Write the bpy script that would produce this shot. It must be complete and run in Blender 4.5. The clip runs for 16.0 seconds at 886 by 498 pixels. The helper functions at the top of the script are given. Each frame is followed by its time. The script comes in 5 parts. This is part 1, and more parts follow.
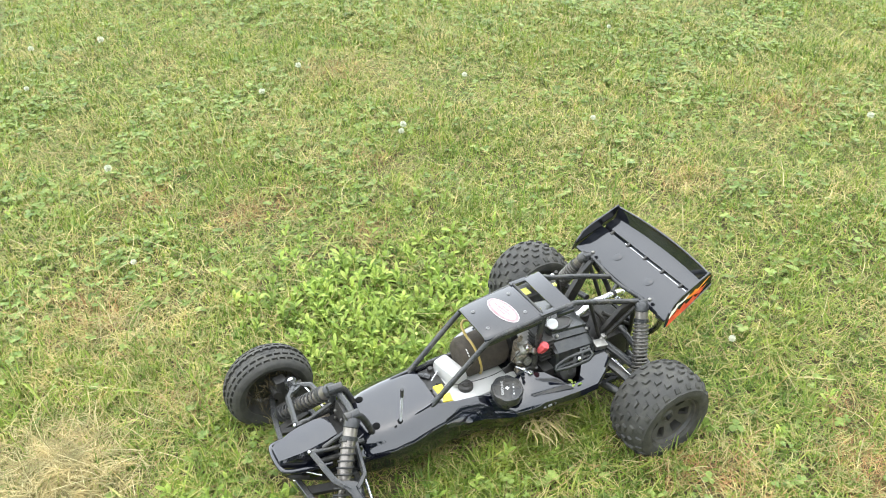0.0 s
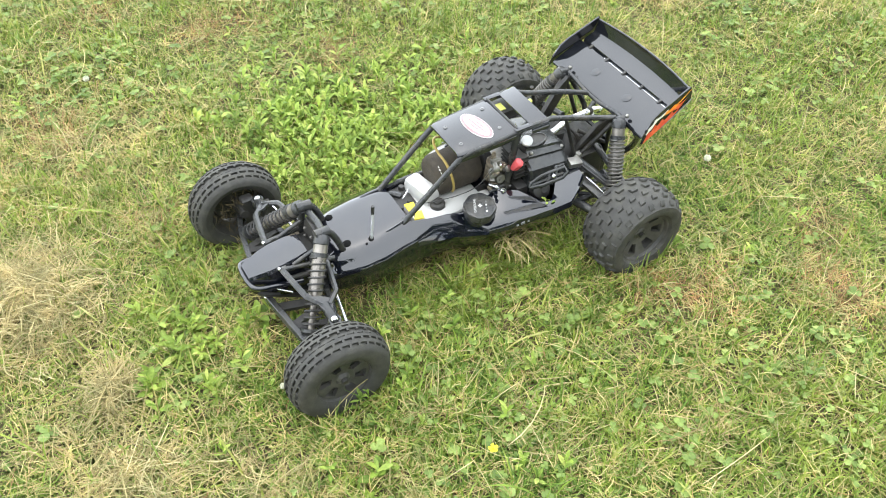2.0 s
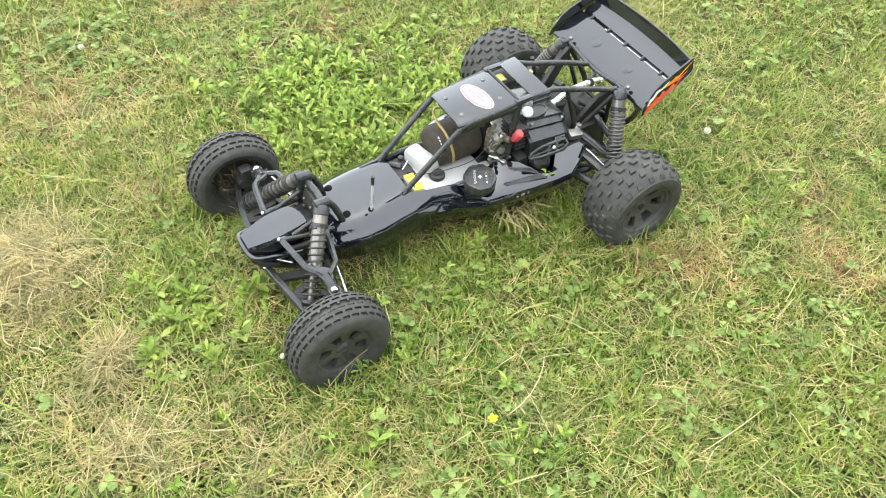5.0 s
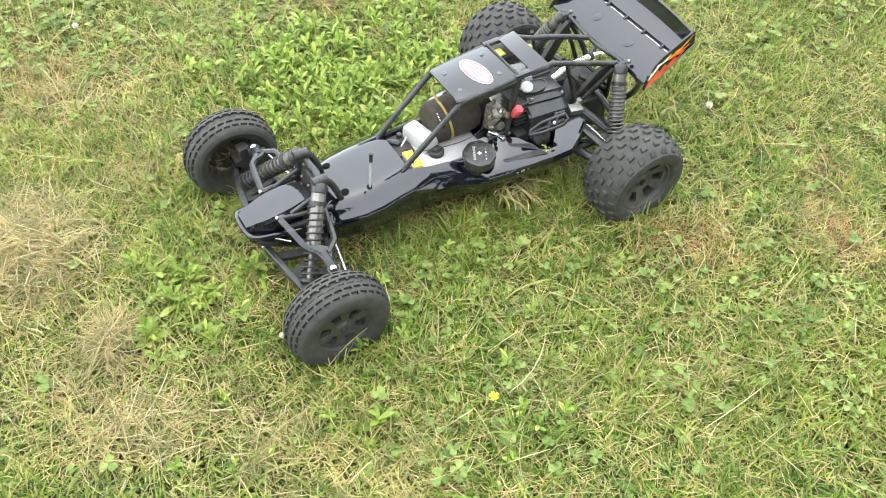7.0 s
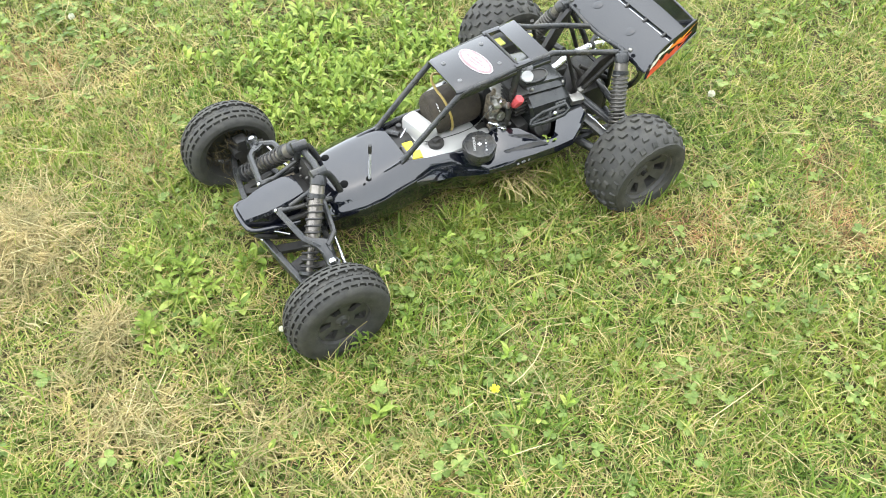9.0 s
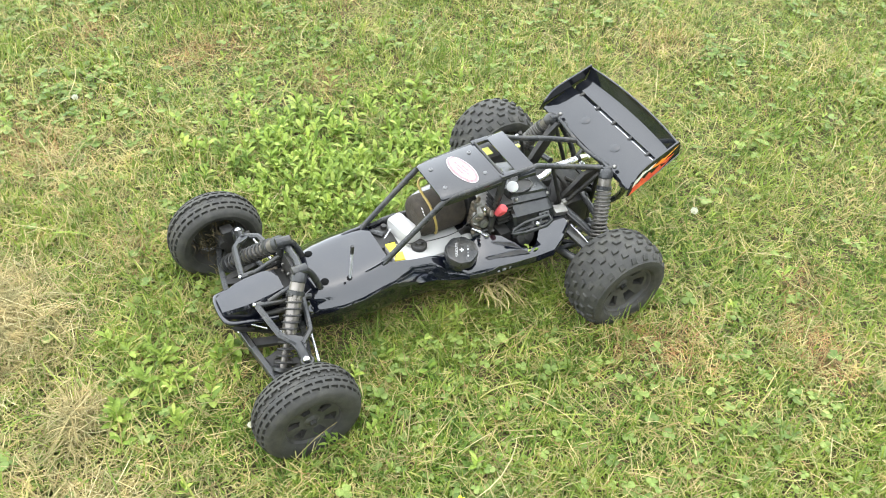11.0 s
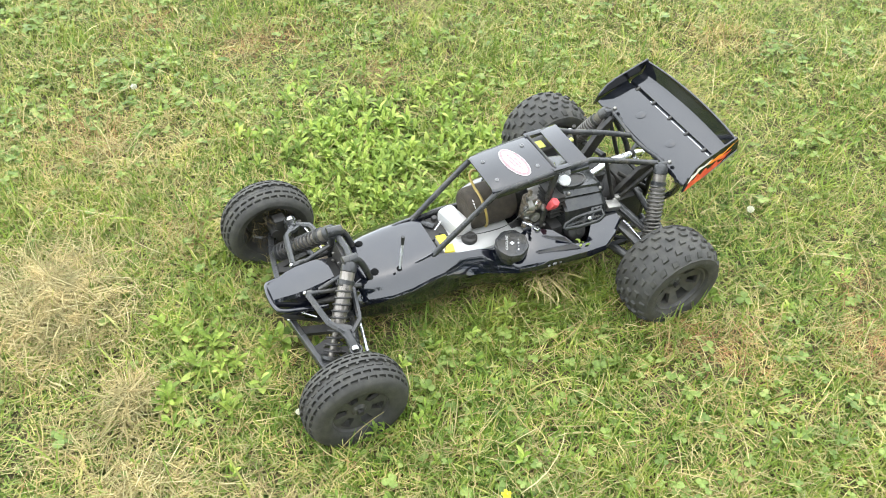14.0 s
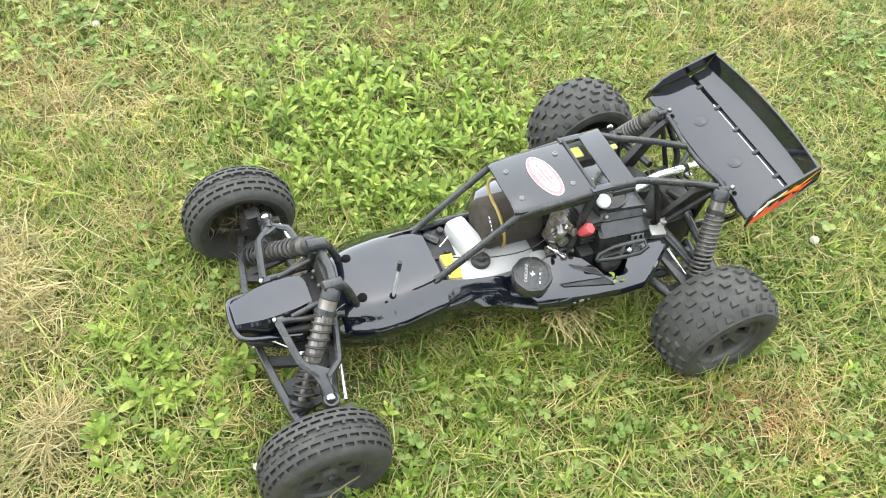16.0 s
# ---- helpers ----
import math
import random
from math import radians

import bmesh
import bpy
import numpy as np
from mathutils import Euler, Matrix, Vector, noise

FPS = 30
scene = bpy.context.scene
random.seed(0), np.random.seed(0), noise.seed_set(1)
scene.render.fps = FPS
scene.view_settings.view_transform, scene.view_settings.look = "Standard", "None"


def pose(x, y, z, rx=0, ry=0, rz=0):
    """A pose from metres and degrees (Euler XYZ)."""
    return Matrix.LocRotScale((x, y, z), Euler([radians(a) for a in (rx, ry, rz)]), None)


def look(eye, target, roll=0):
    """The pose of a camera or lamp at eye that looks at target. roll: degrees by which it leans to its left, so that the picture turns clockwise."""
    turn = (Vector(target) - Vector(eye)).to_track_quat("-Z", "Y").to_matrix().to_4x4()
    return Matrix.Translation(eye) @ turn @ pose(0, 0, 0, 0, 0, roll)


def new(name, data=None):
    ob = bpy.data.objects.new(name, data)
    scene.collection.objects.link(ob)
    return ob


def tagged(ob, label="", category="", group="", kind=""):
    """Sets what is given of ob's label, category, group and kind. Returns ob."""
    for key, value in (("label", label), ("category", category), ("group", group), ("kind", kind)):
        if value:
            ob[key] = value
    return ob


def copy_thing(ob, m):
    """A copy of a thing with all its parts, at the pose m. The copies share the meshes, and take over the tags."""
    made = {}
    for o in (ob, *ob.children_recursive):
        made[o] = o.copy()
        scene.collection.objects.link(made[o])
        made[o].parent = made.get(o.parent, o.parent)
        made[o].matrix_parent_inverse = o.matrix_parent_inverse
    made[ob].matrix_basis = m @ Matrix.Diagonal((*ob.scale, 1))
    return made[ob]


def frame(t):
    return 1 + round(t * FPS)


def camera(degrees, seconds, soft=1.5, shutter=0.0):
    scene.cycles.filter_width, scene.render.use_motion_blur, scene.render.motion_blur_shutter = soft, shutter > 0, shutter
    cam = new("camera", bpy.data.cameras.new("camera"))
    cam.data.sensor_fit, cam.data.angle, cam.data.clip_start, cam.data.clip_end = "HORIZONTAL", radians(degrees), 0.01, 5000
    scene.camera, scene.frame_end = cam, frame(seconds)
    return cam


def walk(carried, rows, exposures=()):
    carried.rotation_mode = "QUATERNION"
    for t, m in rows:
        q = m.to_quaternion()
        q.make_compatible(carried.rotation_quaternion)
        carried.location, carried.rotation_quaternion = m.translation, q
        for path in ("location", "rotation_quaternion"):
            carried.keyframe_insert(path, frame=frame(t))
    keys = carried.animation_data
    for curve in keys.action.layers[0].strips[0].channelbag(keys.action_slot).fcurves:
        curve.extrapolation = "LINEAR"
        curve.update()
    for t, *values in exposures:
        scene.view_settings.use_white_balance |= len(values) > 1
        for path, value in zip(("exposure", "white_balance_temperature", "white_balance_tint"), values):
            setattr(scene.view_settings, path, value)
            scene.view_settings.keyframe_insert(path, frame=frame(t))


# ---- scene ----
cam = camera(55.7, 16.0, soft=1.0)
PATH = [
    (0, (-0.5288, -0.9141, 1.1767), (0.2467, 0.5005, -0.0055), -0.97),
    (0.5, (-0.5272, -0.9144, 1.1659), (0.2499, 0.4996, -0.0159), -1.01),
    (0.6, (-0.5262, -0.9142, 1.1617), (0.2473, 0.4866, -0.0380), -1.19),
    (0.7, (-0.5292, -0.9150, 1.1556), (0.2424, 0.4610, -0.0737), -1.29),
    (0.8, (-0.5332, -0.9113, 1.1459), (0.2371, 0.4386, -0.1129), -1.10),
    (0.9, (-0.5322, -0.9078, 1.1443), (0.2214, 0.4030, -0.1649), -0.98),
    (1, (-0.5306, -0.9087, 1.1376), (0.2099, 0.3728, -0.2075), -0.80),
    (1.2, (-0.5165, -0.9086, 1.1294), (0.2002, 0.3163, -0.2799), -0.48),
    (1.3, (-0.4945, -0.9138, 1.1307), (0.1950, 0.3053, -0.2971), -0.99),
    (1.5, (-0.4848, -0.9175, 1.1418), (0.1853, 0.2878, -0.3067), -1.30),
    (1.7, (-0.5266, -0.9048, 1.1231), (0.1821, 0.2707, -0.3317), 0.36),
    (2, (-0.5279, -0.9023, 1.1237), (0.1808, 0.2510, -0.3486), 0.94),
    (2.5, (-0.5313, -0.9041, 1.1239), (0.1772, 0.2446, -0.3521), 1.01),
    (3, (-0.5346, -0.9048, 1.1222), (0.1742, 0.2391, -0.3574), 1.16),
    (3.5, (-0.5380, -0.9046, 1.1227), (0.1719, 0.2297, -0.3637), 1.54),
    (4, (-0.5387, -0.9036, 1.1233), (0.1713, 0.2241, -0.3680), 1.79),
    (6.5, (-0.5361, -0.8940, 1.1084), (0.1450, 0.1822, -0.4337), 1.34),
    (7, (-0.5334, -0.8972, 1.1076), (0.1444, 0.1788, -0.4359), 1.20),
    (7.5, (-0.5282, -0.9000, 1.1058), (0.1419, 0.1722, -0.4438), 1.00),
    (8, (-0.5270, -0.8978, 1.1025), (0.1438, 0.1674, -0.4516), 0.98),
    (10.3, (-0.5131, -0.8814, 1.1135), (0.1413, 0.1769, -0.4523), 0.51),
    (10.4, (-0.5096, -0.8816, 1.1203), (0.1474, 0.1844, -0.4392), 0.64),
    (10.5, (-0.5096, -0.8781, 1.1295), (0.1714, 0.2124, -0.4025), 1.76),
    (10.6, (-0.5094, -0.8782, 1.1334), (0.1992, 0.2491, -0.3590), 2.83),
    (10.7, (-0.5081, -0.8796, 1.1350), (0.2199, 0.2746, -0.3270), 3.61),
    (10.8, (-0.5029, -0.8771, 1.1399), (0.2353, 0.2889, -0.3077), 4.25),
    (11, (-0.4923, -0.8818, 1.1372), (0.2490, 0.2968, -0.2985), 4.34),
    (11.2, (-0.4854, -0.8799, 1.1336), (0.2600, 0.2983, -0.3004), 4.45),
    (11.5, (-0.4722, -0.8767, 1.1338), (0.2724, 0.3005, -0.3015), 4.52),
    (12, (-0.4800, -0.8742, 1.1306), (0.2609, 0.3057, -0.3043), 4.42),
    (12.2, (-0.4901, -0.8756, 1.1325), (0.2471, 0.3071, -0.3019), 4.27),
    (12.3, (-0.4854, -0.8722, 1.1299), (0.2459, 0.3149, -0.3040), 4.22),
    (12.5, (-0.4868, -0.8783, 1.1296), (0.1780, 0.3418, -0.3089), 1.69),
    (12.7, (-0.4861, -0.8849, 1.1332), (0.1554, 0.3465, -0.3063), 1.10),
    (13, (-0.5089, -0.8816, 1.1324), (0.1444, 0.3448, -0.3060), 1.80),
    (13.5, (-0.5075, -0.8821, 1.1250), (0.1387, 0.3408, -0.3196), 2.16),
    (14, (-0.4995, -0.8818, 1.1265), (0.1433, 0.3447, -0.3166), 2.33),
    (14.5, (-0.4918, -0.8791, 1.1226), (0.1494, 0.3477, -0.3209), 2.50),
    (15, (-0.4952, -0.8787, 1.1183), (0.1392, 0.3379, -0.3368), 3.51),
    (15.5, (-0.5047, -0.8628, 1.1215), (0.1237, 0.3490, -0.3402), 3.51),
    (15.7, (-0.4759, -0.8029, 1.1076), (0.1522, 0.3956, -0.3651), 3.91),
    (15.8, (-0.4575, -0.7548, 1.0852), (0.1766, 0.4123, -0.4101), 5.58),
    (15.9, (-0.4262, -0.6995, 1.0627), (0.1916, 0.4446, -0.4570), 6.16),
    (16, (-0.3928, -0.6278, 1.0352), (0.2065, 0.4664, -0.5280), 7.84),
]
walk(cam, [(t, look(eye, target, roll)) for t, eye, target, roll in PATH], [(0.0, 2.14), (16.0, 2.14)])

# ---- light: a bright overcast day, the sun a broad soft patch behind thin cloud ----
SUN_UP, SUN_ROUND = 81.0, 5.0
world = bpy.data.worlds.new("overcast_sky")
scene.world = world
world.use_nodes = True
wn, wl = world.node_tree.nodes, world.node_tree.links
sky = wn.new("ShaderNodeTexSky")
sky.sky_type = "NISHITA"
sky.sun_disc = False
sky.sun_elevation, sky.sun_rotation = radians(SUN_UP), radians(SUN_ROUND)
sky.air_density, sky.dust_density, sky.ozone_density = 1.0, 0.6, 1.0
haze = wn.new("ShaderNodeHueSaturation")
haze.inputs["Saturation"].default_value = 0.42
wl.new(sky.outputs["Color"], haze.inputs["Color"])
wl.new(haze.outputs["Color"], wn["Background"].inputs["Color"])
wn["Background"].inputs["Strength"].default_value = 0.12
sun_data = bpy.data.lights.new("sun", "SUN")
sun_data.energy, sun_data.angle, sun_data.color = 1.62, radians(155), (0.935, 0.968, 0.925)
sun = new("sun", sun_data)
a, e = radians(SUN_ROUND), radians(SUN_UP)
sun.matrix_world = look((math.sin(a) * math.cos(e) * 20, math.cos(a) * math.cos(e) * 20, math.sin(e) * 20), (0, 0, 0))

# ---- materials ----
def material(name):
    m = bpy.data.materials.new(name)
    m.use_nodes = True
    t = m.node_tree
    return m, t, t.nodes["Principled BSDF"]


def ramp_node(t, source, stops):
    r = t.nodes.new("ShaderNodeValToRGB")
    while len(r.color_ramp.elements) < len(stops):
        r.color_ramp.elements.new(0.5)
    for el, (p, c) in zip(r.color_ramp.elements, stops):
        el.position, el.color = p, (*c, 1)
    t.links.new(source, r.inputs["Fac"])
    return r


def noise_node(t, scale, detail=4.0, coords="Object", rough=0.55):
    c = t.nodes.new("ShaderNodeTexCoord")
    n = t.nodes.new("ShaderNodeTexNoise")
    n.inputs["Scale"].default_value, n.inputs["Detail"].default_value, n.inputs["Roughness"].default_value = scale, detail, rough
    t.links.new(c.outputs[coords], n.inputs["Vector"])
    return n


def mix_node(t, fac, a, b):
    m = t.nodes.new("ShaderNodeMix")
    m.data_type = "RGBA"
    for key, src in ((0, fac), (6, a), (7, b)):
        if isinstance(src, bpy.types.NodeSocket):
            t.links.new(src, m.inputs[key])
        else:
            m.inputs[key].default_value = src if key == 0 else (*src, 1)
    return m.outputs[2]


def hard(name, c1, c2, rough, metal=0.0, coat=0.0, scale=40.0, bump=0.0, dust=0.0, dust_colour=(0.16, 0.14, 0.10), spread=0.12, wave=0.0, shine=0.5):
    """Plastic, paint, rubber or metal: two tones of grain, a film of dust in blotches, fine relief."""
    m, t, p = material(name)
    n = noise_node(t, scale)
    base = ramp_node(t, n.outputs["Fac"], [(0.3, c1), (0.7, c2)]).outputs["Color"]
    r = t.nodes.new("ShaderNodeMapRange")
    r.inputs["To Min"].default_value, r.inputs["To Max"].default_value = max(0.02, rough - spread), min(1, rough + spread)
    t.links.new(noise_node(t, scale * 0.35, 6).outputs["Fac"], r.inputs["Value"])
    t.links.new(r.outputs["Result"], p.inputs["Roughness"])
    if dust:
        d = noise_node(t, 28, 8, rough=0.7)
        f = ramp_node(t, d.outputs["Fac"], [(0.48, (0, 0, 0)), (0.8, (dust, dust, dust))])
        base = mix_node(t, f.outputs["Color"], base, dust_colour)
    t.links.new(base, p.inputs["Base Color"])
    p.inputs["Metallic"].default_value = metal
    p.inputs["Specular IOR Level"].default_value = shine
    p.inputs["Coat Weight"].default_value = coat
    p.inputs["Coat Roughness"].default_value = 0.06
    if wave:
        b = t.nodes.new("ShaderNodeBump")
        b.inputs["Strength"].default_value, b.inputs["Distance"].default_value = wave, 0.004
        t.links.new(noise_node(t, 11, 2).outputs["Fac"], b.inputs["Height"])
        t.links.new(b.outputs["Normal"], p.inputs["Normal"])
        t.links.new(b.outputs["Normal"], p.inputs["Coat Normal"])
    if bump:
        b = t.nodes.new("ShaderNodeBump")
        b.inputs["Strength"].default_value, b.inputs["Distance"].default_value = bump, 0.001
        t.links.new(noise_node(t, scale * 12, 3).outputs["Fac"], b.inputs["Height"])
        t.links.new(b.outputs["Normal"], p.inputs["Normal"])
    return m


def leafy(name, tones, patch, through_light=0.35, rough=0.5, patch_scale=5.0, amount=0.5, tufts=0.8):
    """Leaves and blades: a tone for each leaf, drifting in patches over the lawn, with some light passing through."""
    m, t, p = material(name)
    g = t.nodes.new("ShaderNodeNewGeometry")
    one = ramp_node(t, g.outputs["Random Per Island"], tones).outputs["Color"]
    n = noise_node(t, patch_scale, 5)
    f = ramp_node(t, n.outputs["Fac"], [(0.42, (0, 0, 0)), (0.66, (amount, amount, amount))])
    col = mix_node(t, f.outputs["Color"], one, patch)
    tuft = ramp_node(t, noise_node(t, 26, 3).outputs["Fac"], [(0.30, (0.54, 0.62, 0.56)), (0.5, (1.0, 1.0, 1.0)), (0.70, (1.40, 1.30, 1.26))])
    tone = t.nodes.new("ShaderNodeMix")
    tone.data_type, tone.blend_type = "RGBA", "MULTIPLY"
    tone.inputs[0].default_value = tufts
    t.links.new(col, tone.inputs[6])
    t.links.new(tuft.outputs["Color"], tone.inputs[7])
    col = tone.outputs[2]
    fine = ramp_node(t, noise_node(t, 220, 2).outputs["Fac"], [(0.3, (0.8, 0.8, 0.8)), (0.7, (1.15, 1.15, 1.1))])
    mul = t.nodes.new("ShaderNodeMix")
    mul.data_type, mul.blend_type = "RGBA", "MULTIPLY"
    mul.inputs[0].default_value = 1.0
    t.links.new(col, mul.inputs[6])
    t.links.new(fine.outputs["Color"], mul.inputs[7])
    t.links.new(mul.outputs[2], p.inputs["Base Color"])
    p.inputs["Roughness"].default_value = rough
    p.inputs["Specular IOR Level"].default_value = 0.25
    tr = t.nodes.new("ShaderNodeBsdfTranslucent")
    t.links.new(mul.outputs[2], tr.inputs["Color"])
    mx = t.nodes.new("ShaderNodeMixShader")
    mx.inputs[0].default_value = through_light
    t.links.new(p.outputs["BSDF"], mx.inputs[1])
    t.links.new(tr.outputs["BSDF"], mx.inputs[2])
    t.links.new(mx.outputs["Shader"], t.nodes["Material Output"].inputs["Surface"])
    return m


PAINT = hard("black_gloss_paint", (0.0035, 0.0045, 0.008), (0.005, 0.006, 0.011), 0.05, coat=0.8, scale=18, dust=0.10, spread=0.03, wave=0.24)
PANEL = hard("black_satin_panel", (0.006, 0.0070, 0.0095), (0.0095, 0.0105, 0.0135), 0.06, coat=0.6, scale=30, dust=0.05, spread=0.03, shine=0.55)
PLASTIC = hard("black_nylon_plastic", (0.018, 0.019, 0.020), (0.033, 0.034, 0.034), 0.27, scale=60, bump=0.25, dust=0.4)
DARK = hard("dull_black_plastic", (0.019, 0.019, 0.018), (0.034, 0.032, 0.030), 0.55, scale=60, bump=0.2, dust=0.3)
GREASE = hard("greasy_black_metal", (0.008, 0.008, 0.008), (0.020, 0.019, 0.017), 0.48, scale=60, bump=0.3, dust=0.3, shine=0.35)
# near-black: printed marks, a scratch, and the painted shade inside holes
HOLE_AND_MARK = hard("hole_and_mark_black", (0.003, 0.003, 0.003), (0.006, 0.006, 0.006), 0.7, scale=60, shine=0.08)
RUBBER = hard("black_rubber", (0.027, 0.027, 0.024), (0.049, 0.047, 0.041), 0.68, scale=70, bump=0.35, dust=0.65, dust_colour=(0.105, 0.100, 0.078))
DUSTY = hard("dusty_black_plastic", (0.036, 0.036, 0.033), (0.066, 0.063, 0.056), 0.45, scale=60, bump=0.2, dust=0.6, dust_colour=(0.11, 0.10, 0.085))
STEEL = hard("bright_steel", (0.55, 0.56, 0.58), (0.70, 0.71, 0.72), 0.22, metal=1.0, scale=80, dust=0.25)
ALLOY = hard("dull_grey_alloy", (0.26, 0.25, 0.23), (0.38, 0.37, 0.34), 0.42, metal=0.9, scale=90, bump=0.3, dust=0.4)
COVER = hard("greyish_moulded_plastic", (0.013, 0.0145, 0.0145), (0.026, 0.028, 0.027), 0.17, scale=50, bump=0.12, dust=0.25)
SHAFT = hard("grey_shock_body", (0.17, 0.155, 0.14), (0.29, 0.265, 0.235), 0.28, metal=0.6, scale=60, dust=0.4)
CHROME = hard("polished_metal", (0.62, 0.62, 0.63), (0.80, 0.80, 0.80), 0.14, metal=1.0, scale=60, bump=0.5, dust=0.2)
GRIME = hard("oily_cast_metal", (0.075, 0.062, 0.044), (0.38, 0.315, 0.23), 0.5, metal=0.35, scale=140, bump=0.6, dust=0.6)
SPRING = hard("dusty_spring_steel", (0.07, 0.068, 0.062), (0.12, 0.115, 0.105), 0.45, metal=0.5, scale=90, dust=0.5)
FOAM = hard("oiled_black_foam", (0.030, 0.024, 0.017), (0.055, 0.043, 0.029), 0.8, scale=90, bump=1.0, dust=0.5, dust_colour=(0.09, 0.068, 0.044))
TANK = hard("milky_white_plastic", (0.45, 0.445, 0.43), (0.56, 0.555, 0.53), 0.38, scale=14, dust=0.3, dust_colour=(0.42, 0.40, 0.36))
SILVER = hard("silver_plastic", (0.52, 0.53, 0.54), (0.62, 0.63, 0.64), 0.35, metal=0.25, scale=60)
WHITE = hard("white_plastic", (0.68, 0.68, 0.67), (0.76, 0.76, 0.75), 0.4, scale=30)
YELLOW = hard("yellow_sticker", (0.80, 0.62, 0.02), (0.86, 0.70, 0.04), 0.35, scale=30)
LIME = hard("yellow_green_sticker", (0.72, 0.72, 0.16), (0.80, 0.80, 0.24), 0.4, scale=30)
RED = hard("red_rubber", (0.52, 0.050, 0.06), (0.62, 0.10, 0.10), 0.5, scale=60, bump=0.2)
FLAME = hard("red_decal", (0.58, 0.055, 0.03), (0.74, 0.15, 0.05), 0.3, scale=110)
ORANGE = hard("orange_decal", (0.80, 0.22, 0.02), (0.86, 0.40, 0.03), 0.3, scale=50)
CREAM = hard("cream_decal", (0.72, 0.68, 0.55), (0.80, 0.78, 0.66), 0.35, scale=60)
PINK = hard("faded_red_print", (0.35, 0.12, 0.13), (0.47, 0.23, 0.235), 0.4, scale=120)
OVAL = hard("worn_white_sticker", (0.42, 0.365, 0.365), (0.60, 0.55, 0.54), 0.4, scale=120)
HOSE = hard("amber_fuel_hose", (0.30, 0.215, 0.055), (0.40, 0.295, 0.085), 0.35, scale=60)
FADED = hard("pale_pink_print", (0.30, 0.14, 0.15), (0.42, 0.25, 0.25), 0.4, scale=160)
GREYTAG = hard("grey_foil_label", (0.13, 0.13, 0.13), (0.19, 0.19, 0.19), 0.4, scale=90)
CARBON = hard("checked_grey_film", (0.05, 0.05, 0.05), (0.30, 0.30, 0.30), 0.4, scale=420)

GRASS = leafy("lawn_grass", [(0.0, (0.085, 0.158, 0.024)), (0.35, (0.150, 0.245, 0.038)), (0.62, (0.225, 0.318, 0.052)), (0.84, (0.315, 0.368, 0.078)), (1.0, (0.44, 0.405, 0.155))], (0.275, 0.328, 0.055), patch_scale=4.0, amount=0.45)
STRAW = leafy("dry_straw", [(0.0, (0.27, 0.225, 0.080)), (0.4, (0.43, 0.370, 0.145)), (0.78, (0.56, 0.49, 0.230)), (1.0, (0.37, 0.240, 0.105))], (0.39, 0.320, 0.125), 0.2, 0.65, patch_scale=3.0, amount=0.35)
CUT = leafy("cut_grass", [(0.0, (0.18, 0.26, 0.060)), (0.4, (0.28, 0.335, 0.10)), (0.7, (0.36, 0.36, 0.135)), (1.0, (0.43, 0.39, 0.19))], (0.29, 0.32, 0.10), 0.25, 0.6)
HAY = leafy("bleached_hay", [(0.0, (0.17, 0.135, 0.052)), (0.4, (0.32, 0.265, 0.115)), (0.8, (0.46, 0.390, 0.190)), (1.0, (0.56, 0.49, 0.27))], (0.31, 0.245, 0.105), 0.15, 0.7)
RUST = leafy("red_brown_stems", [(0.0, (0.22, 0.115, 0.050)), (0.5, (0.36, 0.205, 0.090)), (1.0, (0.46, 0.31, 0.15))], (0.30, 0.16, 0.07), 0.2, 0.65)
# dead grass in tones darker and browner than the hay
DEAD_BROWN = leafy("dark_dead_grass", [(0.0, (0.05, 0.040, 0.020)), (0.6, (0.11, 0.085, 0.045)), (1.0, (0.22, 0.18, 0.09))], (0.10, 0.08, 0.04), 0.1, 0.7)
CLOVER = leafy("clover_leaf", [(0.0, (0.125, 0.190, 0.044)), (0.5, (0.185, 0.268, 0.066)), (0.85, (0.245, 0.332, 0.090)), (1.0, (0.32, 0.38, 0.115))], (0.215, 0.290, 0.066), 0.25, 0.45, patch_scale=2.0, amount=0.6)
WEED = leafy("broad_weed_leaf", [(0.0, (0.110, 0.185, 0.030)), (0.4, (0.212, 0.315, 0.050)), (0.75, (0.325, 0.428, 0.082)), (1.0, (0.49, 0.56, 0.15))], (0.250, 0.325, 0.070), 0.3, 0.5, tufts=0.7)
PETAL = leafy("white_petal", [(0.0, (0.60, 0.60, 0.46)), (1.0, (0.80, 0.80, 0.66))], (0.72, 0.68, 0.54), 0.3, 0.6, amount=0.3)
GOLD = leafy("yellow_petal", [(0.0, (0.78, 0.66, 0.03)), (1.0, (0.86, 0.76, 0.06))], (0.84, 0.72, 0.04), 0.3, 0.5, amount=0.3)


